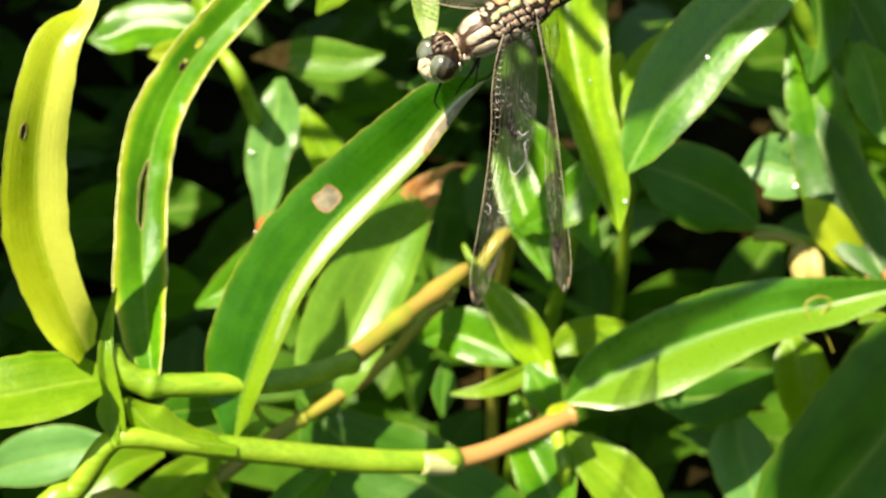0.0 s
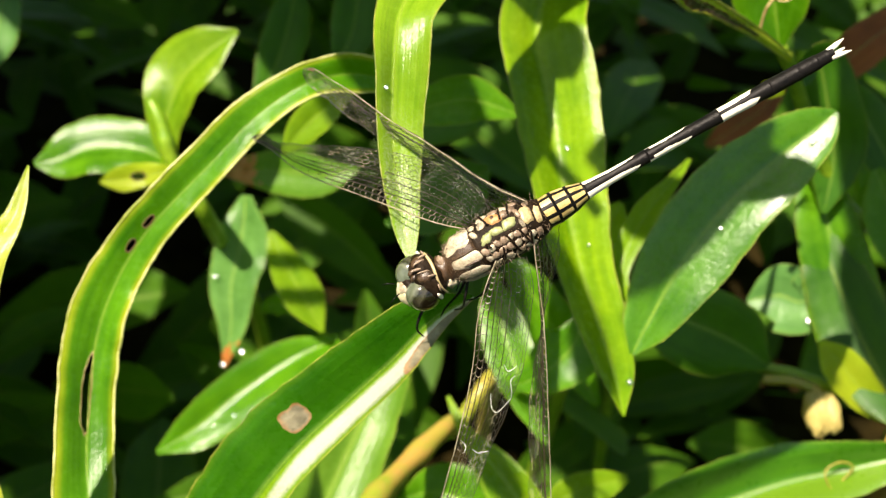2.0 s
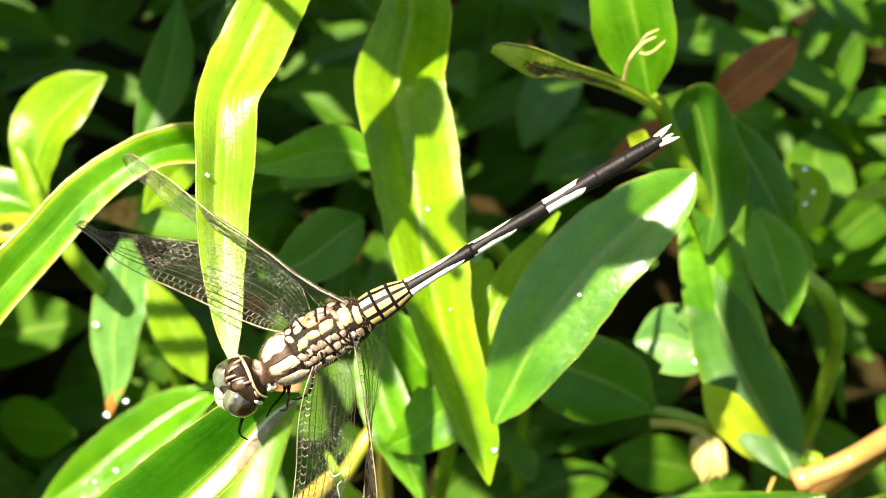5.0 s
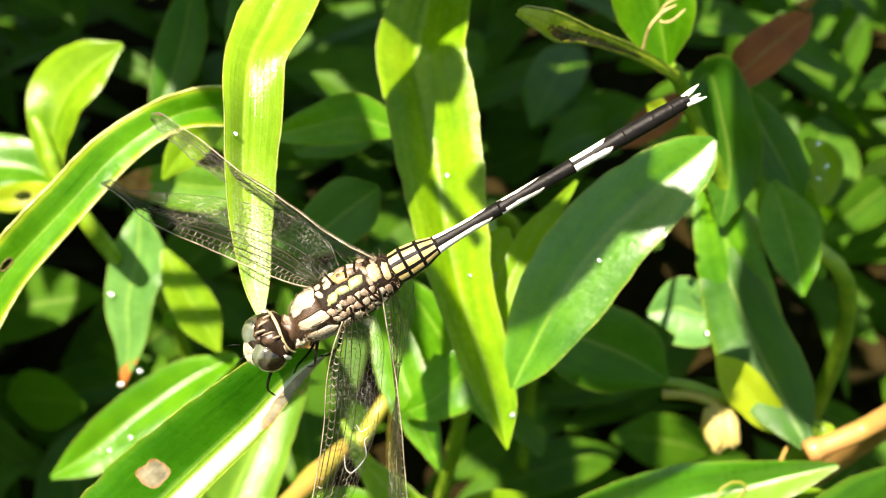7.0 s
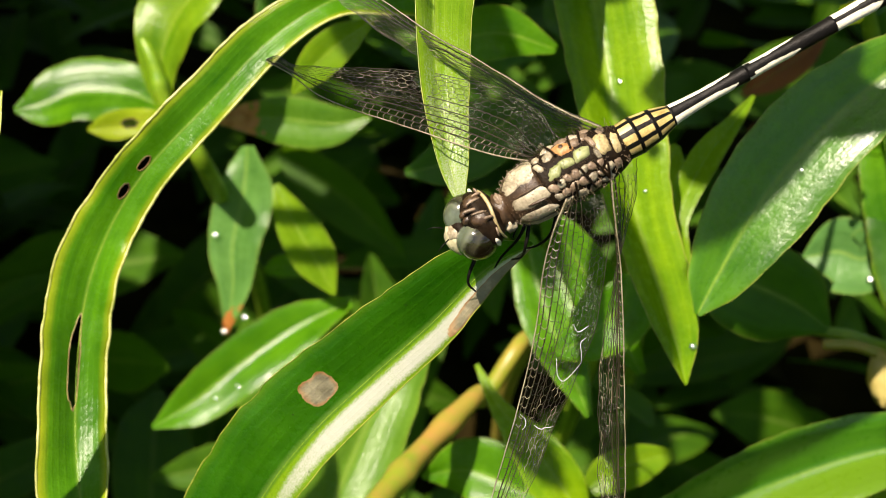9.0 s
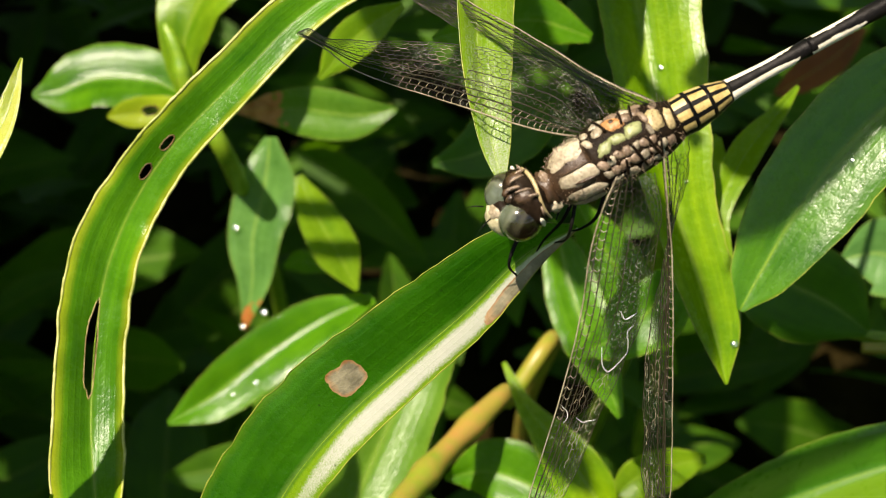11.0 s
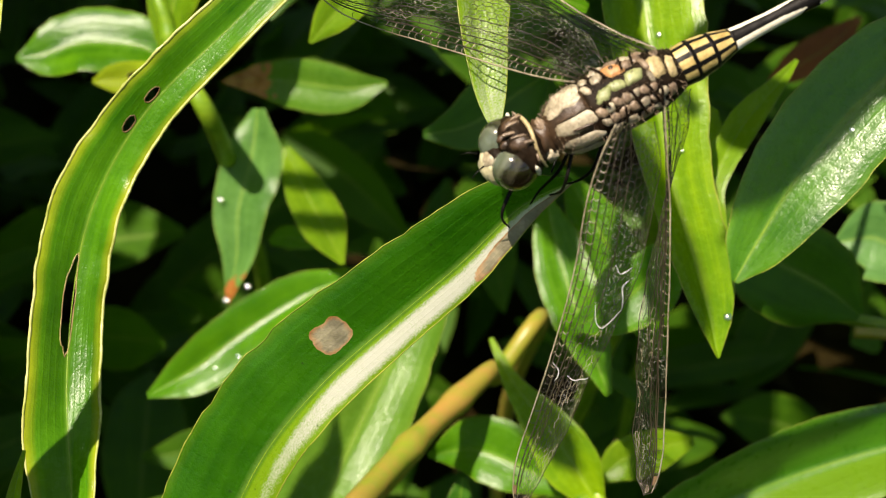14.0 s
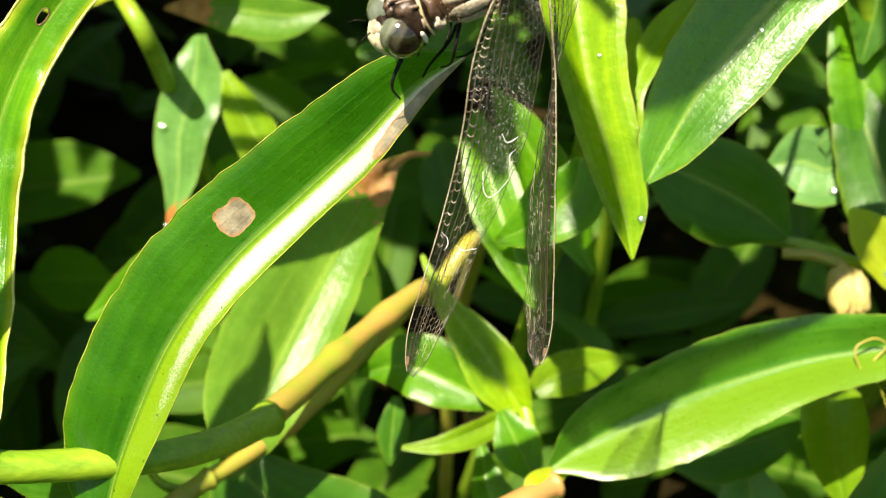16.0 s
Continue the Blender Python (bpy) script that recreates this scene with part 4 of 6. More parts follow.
leaf(right_plant, BLUISH, ((5.47, 17.42, 17.3, 0.056, -0.21, -0.71, 0.67), (5.96, 17.4, 17.44, 0.594, -0.23, -0.78, 0.58), (6.34, 17.25, 17.42, 0.515, -0.13, -0.81, 0.57), (6.6, 17.45, 17.66, 0.055, -0.22, -0.61, 0.76)), fold=20, skew=-0.04, wave=0.06, seed=38, label="pale glossy small leaf")
leaf(right_plant, GREEN, ((7.48, 15.28, 16.55, 0.084, -0.27, -0.71, 0.66), (7.18, 15.75, 16.93, 0.484, -0.52, -0.69, 0.5), (6.92, 16.48, 17.61, 0.621, -0.41, -0.69, 0.6), (6.71, 17.22, 18.31, 0.588, -0.26, -0.7, 0.67), (6.5, 18.04, 19.08, 0.43, -0.26, -0.7, 0.66), (6.24, 18.79, 19.8, 0.054, -0.27, -0.71, 0.65)), fold=20, skew=0.03, wave=0.06, seed=39, label="long green leaf with sunlit patches", n=44)
leaf(right_plant, YELLOW, ((7.45, 15.22, 16.63, 0.061, -0.11, -0.87, 0.48), (6.99, 15.49, 17.01, 0.305, -0.13, -0.87, 0.48), (6.54, 15.81, 17.45, 0.315, -0.24, -0.87, 0.43), (6.25, 16.04, 17.7, 0.051, -0.18, -0.83, 0.53)), fold=16, skew=0.01, wave=0.06, seed=40, label="yellow-green leaf")
leaf(right_plant, LIME, ((6.23, 15.07, 15.39, 0.111, -0.54, -0.57, 0.62), (6.3, 14.67, 15.08, 0.476, -0.22, -0.7, 0.68), (6.4, 14.21, 14.55, 0.434, -0.16, -0.8, 0.57), (6.62, 13.74, 13.87, 0.056, -0.47, -0.8, 0.39)), fold=18, skew=0.09, wave=0.06, seed=41, label="hanging lime leaf")
leaf(right_plant, BLUISH, ((5.44, 14.82, 13.72, 0.089, -0.13, -0.76, 0.64), (5.54, 14.34, 13.17, 0.582, -0.26, -0.76, 0.6), (5.75, 13.78, 12.54, 0.515, -0.22, -0.79, 0.57), (5.87, 13.22, 11.75, 0.056, -0.13, -0.82, 0.56)), fold=18, skew=-0.03, wave=0.06, seed=42, label="bluish shaded leaf")
leaf(right_plant, DARK, ((3.76, 14.56, 14.31, 0.064, 0, -0.61, 0.79), (4.58, 14.52, 14.28, 0.496, -0.02, -0.68, 0.74), (5.4, 14.62, 14.4, 0.449, -0.04, -0.68, 0.73), (6.11, 14.82, 14.64, 0.054, -0.12, -0.55, 0.83)), fold=16, skew=-0.03, wave=0.06, seed=43)
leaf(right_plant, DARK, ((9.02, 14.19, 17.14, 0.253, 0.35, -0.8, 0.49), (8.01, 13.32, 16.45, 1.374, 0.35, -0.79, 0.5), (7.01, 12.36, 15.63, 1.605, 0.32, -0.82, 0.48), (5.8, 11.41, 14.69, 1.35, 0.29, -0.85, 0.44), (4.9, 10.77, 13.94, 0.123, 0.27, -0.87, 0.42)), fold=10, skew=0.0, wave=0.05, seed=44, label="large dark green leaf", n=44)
leaf(right_plant, LIME, ((7.06, 14.4, 16.3, 0.051, -0.41, -0.51, 0.75), (7.31, 14.36, 16.41, 0.129, -0.29, -0.73, 0.61), (7.74, 14.25, 16.44, 0.04, -0.2, -0.57, 0.8)), fold=16, skew=-0.06, wave=0.06, seed=45)
leaf(right_plant, GREEN, ((7.69, 19.53, 18.68, 0.098, -0.16, -0.63, 0.76), (7.98, 19.22, 18.49, 0.431, -0.59, -0.71, 0.4), (8.25, 18.71, 18.06, 0.504, -0.34, -0.76, 0.55), (8.67, 18.08, 17.34, 0.06, -0.03, -0.76, 0.65)), fold=18, skew=-0.12, wave=0.06, seed=46)
leaf(right_plant, GREEN, ((5.1, 17.44, 22.19, 0.067, -0.08, -0.97, 0.22), (4.95, 17.6, 22.82, 0.532, -0.31, -0.93, 0.17), (4.76, 17.8, 23.5, 0.563, -0.17, -0.93, 0.31), (4.63, 18.11, 24.16, 0.359, -0.13, -0.88, 0.46), (4.56, 18.46, 24.71, 0.04, -0.13, -0.84, 0.52)), fold=20, skew=0.03, wave=0.04, seed=47, label="broad green upper leaf", n=40)
leaf(right_plant, BLIGHT, ((5.22, 17.17, 22.18, 0.068, 0.74, -0.61, 0.28), (4.4, 16.54, 22.97, 0.076, 0.7, -0.71, 0.02), (3.62, 15.65, 23.76, 0.092, 0.66, -0.72, -0.23), (3.17, 15.02, 24.25, 0.151, 0.75, -0.66, -0.07), (2.9, 14.74, 24.54, 0.126, 0.64, -0.77, 0.06), (2.7, 14.67, 24.68, 0.086, 0.61, -0.7, 0.38), (2.54, 14.56, 24.78, 0.033, 0.51, -0.86, -0.06)), fold=-16, skew=-0.09, wave=0.09, seed=48, label="rolled young leaf with blackened inner edge", rim_mat=MARGIN, rim=0.02)
leaf(right_plant, DARK, ((5.67, 17.94, 21.24, 0.087, 0.15, -0.51, 0.85), (6.04, 18.37, 21.43, 0.353, 0.45, -0.89, 0.06), (6.34, 18.24, 20.68, 0.519, -0.07, -0.98, 0.18), (6.56, 18.03, 19.84, 0.486, -0.18, -0.92, 0.35), (6.45, 17.6, 19.04, 0.047, -0.37, -0.8, 0.48)), fold=16, skew=0.02, wave=0.06, seed=49, label="mid-green leaf")
leaf(right_plant, DARK, ((6.95, 19.17, 20.54, 0.076, -0.37, -0.8, 0.48), (7.21, 18.8, 20.12, 0.359, -0.21, -0.8, 0.57), (7.59, 18.31, 19.57, 0.368, -0.29, -0.8, 0.52), (7.85, 17.94, 19.15, 0.048, -0.37, -0.8, 0.48)), fold=16, skew=0.03, wave=0.06, seed=50)
leaf(right_plant, GREEN, ((7.22, 17.89, 19.69, 0.095, -0.43, -0.66, 0.62), (7.39, 17.4, 19.28, 0.47, -0.34, -0.66, 0.67), (7.51, 16.92, 18.88, 0.393, -0.32, -0.64, 0.7), (7.57, 16.47, 18.52, 0.028, -0.44, -0.6, 0.67)), fold=20, skew=0.04, wave=0.06, seed=51, label="green leaf with sunlit tip")
leaf(right_plant, DARK, ((6.42, 17.96, 18.85, 0.193, -0.21, -0.61, 0.76), (6.61, 17.21, 18.29, 0.467, -0.27, -0.63, 0.73), (6.92, 16.4, 17.68, 0.624, -0.39, -0.62, 0.68), (7.28, 15.55, 17.16, 0.557, -0.34, -0.56, 0.76), (7.55, 14.83, 16.79, 0.073, -0.26, -0.51, 0.82)), fold=18, skew=-0.03, wave=0.06, seed=52, label="long leaf with yellow sunlit patches", n=44)
leaf(right_plant, YELLOW, ((4.95, 16.5, 22.01, 0.033, 0.16, -0.99, 0.01), (4.78, 16.47, 22.13, 0.154, 0.39, -0.85, 0.35), (4.62, 16.44, 22.25, 0.025, 0.16, -0.99, -0.03)), fold=12, skew=-0.08, wave=0.06, seed=53)
leaf(right_plant, LIME, ((8.47, 19.84, 19.05, 0.051, -0.32, -0.73, 0.6), (8.82, 19.5, 18.81, 0.276, -0.45, -0.68, 0.58), (8.7, 19.11, 18.37, 0.203, -0.29, -0.71, 0.65), (8.43, 19.13, 18.24, 0.031, -0.35, -0.74, 0.58)), fold=16, skew=-0.01, wave=0.06, seed=54, label="wet sparkling leaf")
leaf(right_plant, GREEN, ((9.5, 20.4, 19.7, 0.051, -0.21, -0.76, 0.62), (9.97, 20.43, 19.89, 0.252, -0.18, -0.8, 0.58), (10.62, 20.3, 19.9, 0.05, -0.18, -0.82, 0.54)), fold=14, skew=0.0, wave=0.06, seed=55)
leaf(right_plant, LIME, ((9.45, 19.43, 18.59, 0.044, -0.3, -0.41, 0.86), (9.91, 19.43, 18.75, 0.162, -0.17, -0.8, 0.58), (10.57, 19.43, 18.91, 0.044, -0.21, -0.43, 0.88)), fold=14, skew=-0.1, wave=0.06, seed=56)
stem(right_plant, ((7.1, 14.68, 17.08, 0.03), (6.84, 14.32, 16.96, 0.025), (6.53, 14.03, 16.93, 0.022), (6.23, 13.74, 16.9, 0.02), (6.07, 13.74, 17.05, 0.018), (6.23, 13.85, 17.26, 0.016), (6.04, 13.88, 17.36, 0.015), (5.81, 13.79, 17.26, 0.013), (5.9, 13.61, 17.05, 0.012), (6.14, 13.53, 16.88, 0.01), (6.29, 13.35, 16.61, 0.006)), STEMTAN, "tendril", "thin curled pale tendril", (), n=70, sides=6)
stem(right_plant, ((4.53, 16.72, 22.87, 0.02), (4.57, 16.74, 23.2, 0.018), (4.72, 16.79, 23.41, 0.02), (4.89, 16.77, 23.54, 0.012)), DRYRIM, "dried_stalk", "dried brown flower stalk", (), sides=6)
stem(right_plant, ((4.67, 16.82, 23.29, 0.012), (4.83, 16.72, 23.33, 0.014), (5.01, 16.73, 23.5, 0.01)), DRYRIM, "dried_stalk", "", (), sides=6)
stem(right_plant, ((4.7, 16.81, 23.36, 0.012), (4.77, 16.82, 23.52, 0.016), (4.93, 16.83, 23.61, 0.008)), DRYRIM, "dried_stalk", "", (), sides=6)

bud_spray = thing("flower_bud", (6.32, 15.48, 16.62), "drooping cream and yellow flower bud", "bud")
ellipsoid("petal", (6.32, 15.49, 16.63), (0.4, 0.24, 0.24), PETAL, bud_spray, turn=Matrix([[0.11, 0.994, 0.0], [-0.801, 0.088, -0.592], [-0.588, 0.065, 0.806]]), bumpy=0.25)
ellipsoid("petal", (6.2, 15.42, 16.67), (0.36, 0.16, 0.18), PETAL, bud_spray, turn=Matrix([[0.11, 0.994, 0.0], [-0.801, 0.088, -0.592], [-0.588, 0.065, 0.806]]), bumpy=0.25)
ellipsoid("petal", (6.47, 15.42, 16.69), (0.33, 0.15, 0.17), PETAL, bud_spray, turn=Matrix([[0.11, 0.994, 0.0], [-0.801, 0.088, -0.592], [-0.588, 0.065, 0.806]]), bumpy=0.25)
stem(bud_spray, ((5.51, 16.06, 16.81, 0.08), (5.94, 15.97, 16.86, 0.08), (6.27, 15.81, 16.84, 0.09), (6.33, 15.72, 16.81, 0.1)), STEMTAN, "stem", "", ())

back_shoot = thing("leafy_shoot", (-4.5, 27, 0), "broad-leaved pale shoot standing among shaded undergrowth", "plant")
stem(back_shoot, ((-4.5, 27, 0, 0.2), (-4.5, 26.5, 8, 0.18), (-3.79, 19.63, 17.13, 0.15), (-4.35, 19.75, 18.62, 0.13), (-4.53, 20.05, 19.27, 0.11), (-4.71, 20.32, 19.57, 0.09)), STEM, "stem", "", (0.7,))
leaf(back_shoot, LIME, ((-4.45, 19.76, 18.63, 0.116, -0.19, -0.88, 0.44), (-4.43, 20.11, 19.34, 0.37, -0.13, -0.85, 0.51), (-4.14, 20.48, 19.91, 0.699, -0.47, -0.55, 0.69), (-3.66, 20.7, 20.32, 0.506, -0.29, -0.64, 0.71), (-3.14, 20.84, 20.64, 0.045, -0.22, -0.71, 0.67)), fold=22, skew=0.04, wave=0.08, seed=57, label="pale lime cupped leaf")
leaf(back_shoot, GREEN, ((-4.47, 19.84, 18.57, 0.091, 0.16, -0.48, 0.86), (-5.01, 20.02, 18.77, 0.5, 0.05, -0.54, 0.84), (-5.81, 20.04, 18.78, 0.602, -0.05, -0.43, 0.9), (-6.41, 19.93, 18.64, 0.409, -0.06, -0.61, 0.79), (-6.84, 19.88, 18.58, 0.045, -0.05, -0.6, 0.8)), fold=20, skew=-0.01, wave=0.09, seed=58, label="green oval leaf with yellow margin")
leaf(back_shoot, YELLOW, ((-4.33, 19.61, 18.61, 0.063, 0.25, -0.84, 0.48), (-4.76, 19.48, 18.6, 0.209, 0.18, -0.64, 0.75), (-5.23, 19.35, 18.6, 0.227, 0.14, -0.87, 0.47), (-5.57, 19.32, 18.57, 0.031, 0.02, -0.88, 0.47)), fold=16, skew=-0.04, wave=0.06, seed=59, n=80, nv=31, holes=((0.62, 0.5, 0.13, 0.17),))
leaf(back_shoot, LIME, ((-1.01, 17.65, 21.43, 0.053, -0.05, -0.91, 0.41), (-1.44, 17.55, 21.16, 0.258, -0.09, -0.88, 0.47), (-1.8, 17.43, 20.86, 0.242, -0.08, -0.89, 0.46), (-2.09, 17.29, 20.55, 0.027, 0.01, -0.92, 0.39)), fold=20, skew=-0.03, wave=0.06, seed=60, label="pale small leaf")
leaf(back_shoot, BROWNTIP, ((-1.19, 20.61, 17.82, 0.041, -0.16, -0.72, 0.68), (-1.86, 20.63, 17.68, 0.371, -0.21, -0.84, 0.5), (-2.64, 20.86, 17.63, 0.446, -0.23, -0.84, 0.49), (-3.32, 20.97, 17.6, 0.275, -0.16, -0.78, 0.61), (-3.96, 21.03, 17.5, 0.031, -0.16, -0.72, 0.68)), fold=18, skew=0.06, wave=0.08, seed=61, label="green leaf with a brown withered end")
leaf(back_shoot, REDTIP, ((-3.32, 20.49, 17.35, 0.153, -0.56, -0.59, 0.59), (-3.4, 20, 16.79, 0.52, -0.13, -0.73, 0.67), (-3.61, 19.38, 16.08, 0.493, -0.23, -0.71, 0.66), (-3.62, 18.89, 15.52, 0.301, -0.13, -0.74, 0.66), (-3.75, 18.37, 14.92, 0.046, -0.55, -0.56, 0.61)), fold=18, skew=0.12, wave=0.06, seed=62, label="bluish-green drooping leaf with a reddish tip")
leaf(back_shoot, LIME, ((-2.73, 19.18, 17.53, 0.062, 0.16, -0.56, 0.81), (-2.44, 18.7, 17.14, 0.335, 0.31, -0.47, 0.82), (-2.1, 18.22, 16.74, 0.373, 0.32, -0.52, 0.79), (-1.8, 17.84, 16.32, 0.041, 0.22, -0.65, 0.73)), fold=10, skew=0.02, wave=0.06, seed=63, label="yellow-green leaf striped by shadow")
leaf(back_shoot, DAMP, ((-1.56, 18.12, 15.88, 0.102, -0.09, -0.4, 0.91), (-2.38, 17.81, 15.67, 0.461, -0.08, -0.49, 0.87), (-3.31, 17.37, 15.3, 0.533, -0.02, -0.62, 0.79), (-4.12, 16.89, 14.9, 0.42, 0.01, -0.7, 0.71), (-4.79, 16.63, 14.58, 0.05, -0.22, -0.46, 0.86)), fold=28, skew=0.1, wave=0.06, seed=64, label="green leaf with a wet shining edge")
leaf(back_shoot, LIME, ((-1.6, 18.06, 15.21, 0.043, 0.09, -0.72, 0.69), (-1.8, 18.31, 15.48, 0.238, 0.09, -0.73, 0.68), (-1.84, 18.48, 15.68, 0.032, 0.08, -0.74, 0.67)), fold=15, skew=0.0, wave=0.06, seed=65)
leaf(back_shoot, DARK, ((-0.4, 20.29, 18.68, 0.085, -0.04, -0.89, 0.46), (0.22, 20.42, 18.99, 0.473, -0.03, -0.84, 0.55), (0.93, 20.56, 19.17, 0.448, 0.07, -0.76, 0.65), (1.54, 20.56, 19.02, 0.053, 0.1, -0.89, 0.44)), fold=16, skew=0.03, wave=0.06, seed=66, label="mid-green leaf in the background")
leaf(back_shoot, GREEN, ((-3.23, 19.95, 14.91, 0.058, -0.06, -0.62, 0.78), (-2.89, 20.01, 14.99, 0.218, -0.01, -0.75, 0.66), (-2.45, 19.89, 14.85, 0.035, 0.1, -0.56, 0.82)), fold=12, skew=-0.04, wave=0.06, seed=67)
leaf(back_shoot, DARK, ((-3.36, 22.78, 17.7, 0.071, 0.25, -0.75, 0.62), (-2.88, 23.53, 18.41, 0.453, 0.08, -0.7, 0.71), (-2.63, 24.21, 19.04, 0.43, 0.22, -0.7, 0.68), (-2.48, 24.98, 19.76, 0.048, 0.21, -0.69, 0.69)), fold=16, skew=0.02, wave=0.06, seed=68)
leaf(back_shoot, BLUISH, ((-9.15, 24.18, 17.7, 0.074, 0.35, -0.78, 0.53), (-8.88, 24.72, 18.32, 0.419, 0.35, -0.76, 0.55), (-8.73, 25.26, 18.94, 0.37, 0.35, -0.75, 0.57), (-8.58, 25.8, 19.56, 0.049, 0.35, -0.75, 0.57)), fold=16, skew=0.0, wave=0.06, seed=69)
leaf(back_shoot, DARK, ((-1.67, 22.48, 18.89, 0.067, 0.11, -0.79, 0.6), (-1.32, 22.9, 19.37, 0.448, 0.1, -0.77, 0.63), (-1.18, 23.46, 20.02, 0.403, 0.07, -0.76, 0.65), (-1.16, 23.89, 20.52, 0.045, 0.05, -0.75, 0.66)), fold=14, skew=0.0, wave=0.06, seed=70)

dead_leaf2 = thing("dead_leaf", (7.09, 24.21, 16.43), "dull red-brown dead leaf hanging in deep shade", "leaf")
leaf(dead_leaf2, DEAD, ((6.24, 23.91, 15.92, 0.066, -0.13, -0.83, 0.54), (6.71, 24.02, 16.2, 0.328, -0.17, -0.77, 0.62), (7.32, 24.2, 16.57, 0.367, -0.16, -0.68, 0.72), (7.95, 24.58, 17.02, 0.053, -0.01, -0.75, 0.66)), fold=20, skew=0.04, wave=0.1, seed=71, rim=0, name="blade")

dead_leaf = thing("dead_leaf", (7.52, 20.65, 19.96), "curled orange-brown dead leaf caught among stems", "leaf")
leaf(dead_leaf, DEAD, ((7.05, 20.65, 19.8, 0.057, -0.23, -0.8, 0.55), (7.42, 20.65, 19.96, 0.396, -0.24, -0.76, 0.6), (7.8, 20.78, 20.27, 0.45, -0.12, -0.75, 0.65), (8.31, 21.02, 20.55, 0.338, -0.05, -0.72, 0.69), (8.62, 21.17, 20.73, 0.045, -0.05, -0.72, 0.7)), fold=30, skew=0.01, wave=0.1, seed=72, rim=0, name="blade")


# ---- dragonfly ----
CREAM = plain_material("cuticle_cream", (0.06, 0.044, 0.025), (0.42, 0.37, 0.26), 640, 0.45, 0.5)
HIDE = plain_material("cuticle_pale_hide", (0.17, 0.135, 0.08), (0.46, 0.41, 0.30), 620, 0.5, 0.5)
TAN = plain_material("cuticle_tan", (0.075, 0.048, 0.03), (0.27, 0.20, 0.135), 900, 0.38, 0.4)
STRAW = plain_material("cuticle_straw", (0.20, 0.15, 0.065), (0.46, 0.38, 0.20), 700, 0.42, 0.4)
IVORY = plain_material("cuticle_ivory", (0.55, 0.51, 0.38), (0.82, 0.79, 0.66), 900, 0.4, 0.3)
AMBER = plain_material("cuticle_amber", (0.22, 0.15, 0.04), (0.55, 0.43, 0.17), 900, 0.4, 0.3)
FACE = plain_material("cuticle_face", (0.34, 0.31, 0.17), (0.60, 0.56, 0.38), 500, 0.4, 0.4)
OLIVE = plain_material("cuticle_olive", (0.12, 0.145, 0.045), (0.28, 0.30, 0.14), 900, 0.45, 0.3)
BROWN = plain_material("cuticle_brown", (0.014, 0.008, 0.004), (0.065, 0.036, 0.017), 900, 0.42, 0.4)
BLACK = plain_material("cuticle_black", (0.002, 0.002, 0.002), (0.008, 0.007, 0.006), 900, 0.42, 0.3, shine=0.10)
UMBER = plain_material("cuticle_umber", (0.003, 0.002, 0.001), (0.016, 0.009, 0.004), 900, 0.55, 0.6, shine=0.10)
RUST = plain_material("cuticle_rust", (0.25, 0.10, 0.03), (0.55, 0.30, 0.12), 900, 0.5, 0.4)
def eye_material(centre, out):
    """Pale grey-green above and in front, banded with olive, dark brown behind and below; fine facets."""
    m, nodes, links = material("compound_eye")
    co = nodes.new("ShaderNodeTexCoord")
    away = nodes.new("ShaderNodeVectorMath")
    away.operation = "SUBTRACT"
    links.new(co.outputs["Object"], away.inputs[0])
    away.inputs[1].default_value = tuple(CM * c for c in centre)
    along = nodes.new("ShaderNodeVectorMath")
    along.operation = "DOT_PRODUCT"
    links.new(away.outputs[0], along.inputs[0])
    along.inputs[1].default_value = (0.62, 0.62 * out, -0.48)
    mottle = nd(nodes, "TexNoise", Scale=1100.0, Detail=3.0)
    links.new(co.outputs["Object"], mottle.inputs["Vector"])
    f = calc(nodes, links, "ADD", calc(nodes, links, "MULTIPLY", along.outputs["Value"], 260.0), calc(nodes, links, "ADD", calc(nodes, links, "MULTIPLY", mottle.outputs[0], 0.24), 0.62))
    col = ramp(nodes, links, f, [(0.0, (0.20, 0.235, 0.19)), (0.26, (0.13, 0.16, 0.12)), (0.40, (0.065, 0.078, 0.050)), (0.48, (0.10, 0.11, 0.07)), (0.58, (0.014, 0.014, 0.008)), (0.70, (0.045, 0.042, 0.025)), (0.80, (0.008, 0.006, 0.003))])
    facets = nodes.new("ShaderNodeTexVoronoi")
    facets.inputs["Scale"].default_value = 9000.0
    links.new(co.outputs["Object"], facets.inputs["Vector"])
    bp = nd(nodes, "Bump", Strength=0.05, Distance=0.0001)
    links.new(facets.outputs["Distance"], bp.inputs["Height"])
    b = nd(nodes, "BsdfPrincipled", Roughness=0.16)
    b.inputs["Coat Weight"].default_value = 0.7
    b.inputs["Coat Roughness"].default_value = 0.08
    links.new(col, b.inputs["Base Color"])
    links.new(bp.outputs[0], b.inputs["Normal"])
    out = nodes.new("ShaderNodeOutputMaterial")
    links.new(b.outputs[0], out.inputs[0])
    return m


VEIN = plain_material("wing_vein", (0.010, 0.008, 0.004), (0.045, 0.034, 0.02), 400, 0.35, 0.1)
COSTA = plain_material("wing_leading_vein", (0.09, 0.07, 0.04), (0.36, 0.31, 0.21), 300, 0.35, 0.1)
# the near-white colour stands for the glint along each crease
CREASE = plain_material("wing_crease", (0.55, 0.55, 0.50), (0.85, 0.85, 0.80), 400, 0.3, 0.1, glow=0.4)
STIGMA = plain_material("wing_spot", (0.05, 0.03, 0.015), (0.16, 0.10, 0.05), 500, 0.4, 0.1)


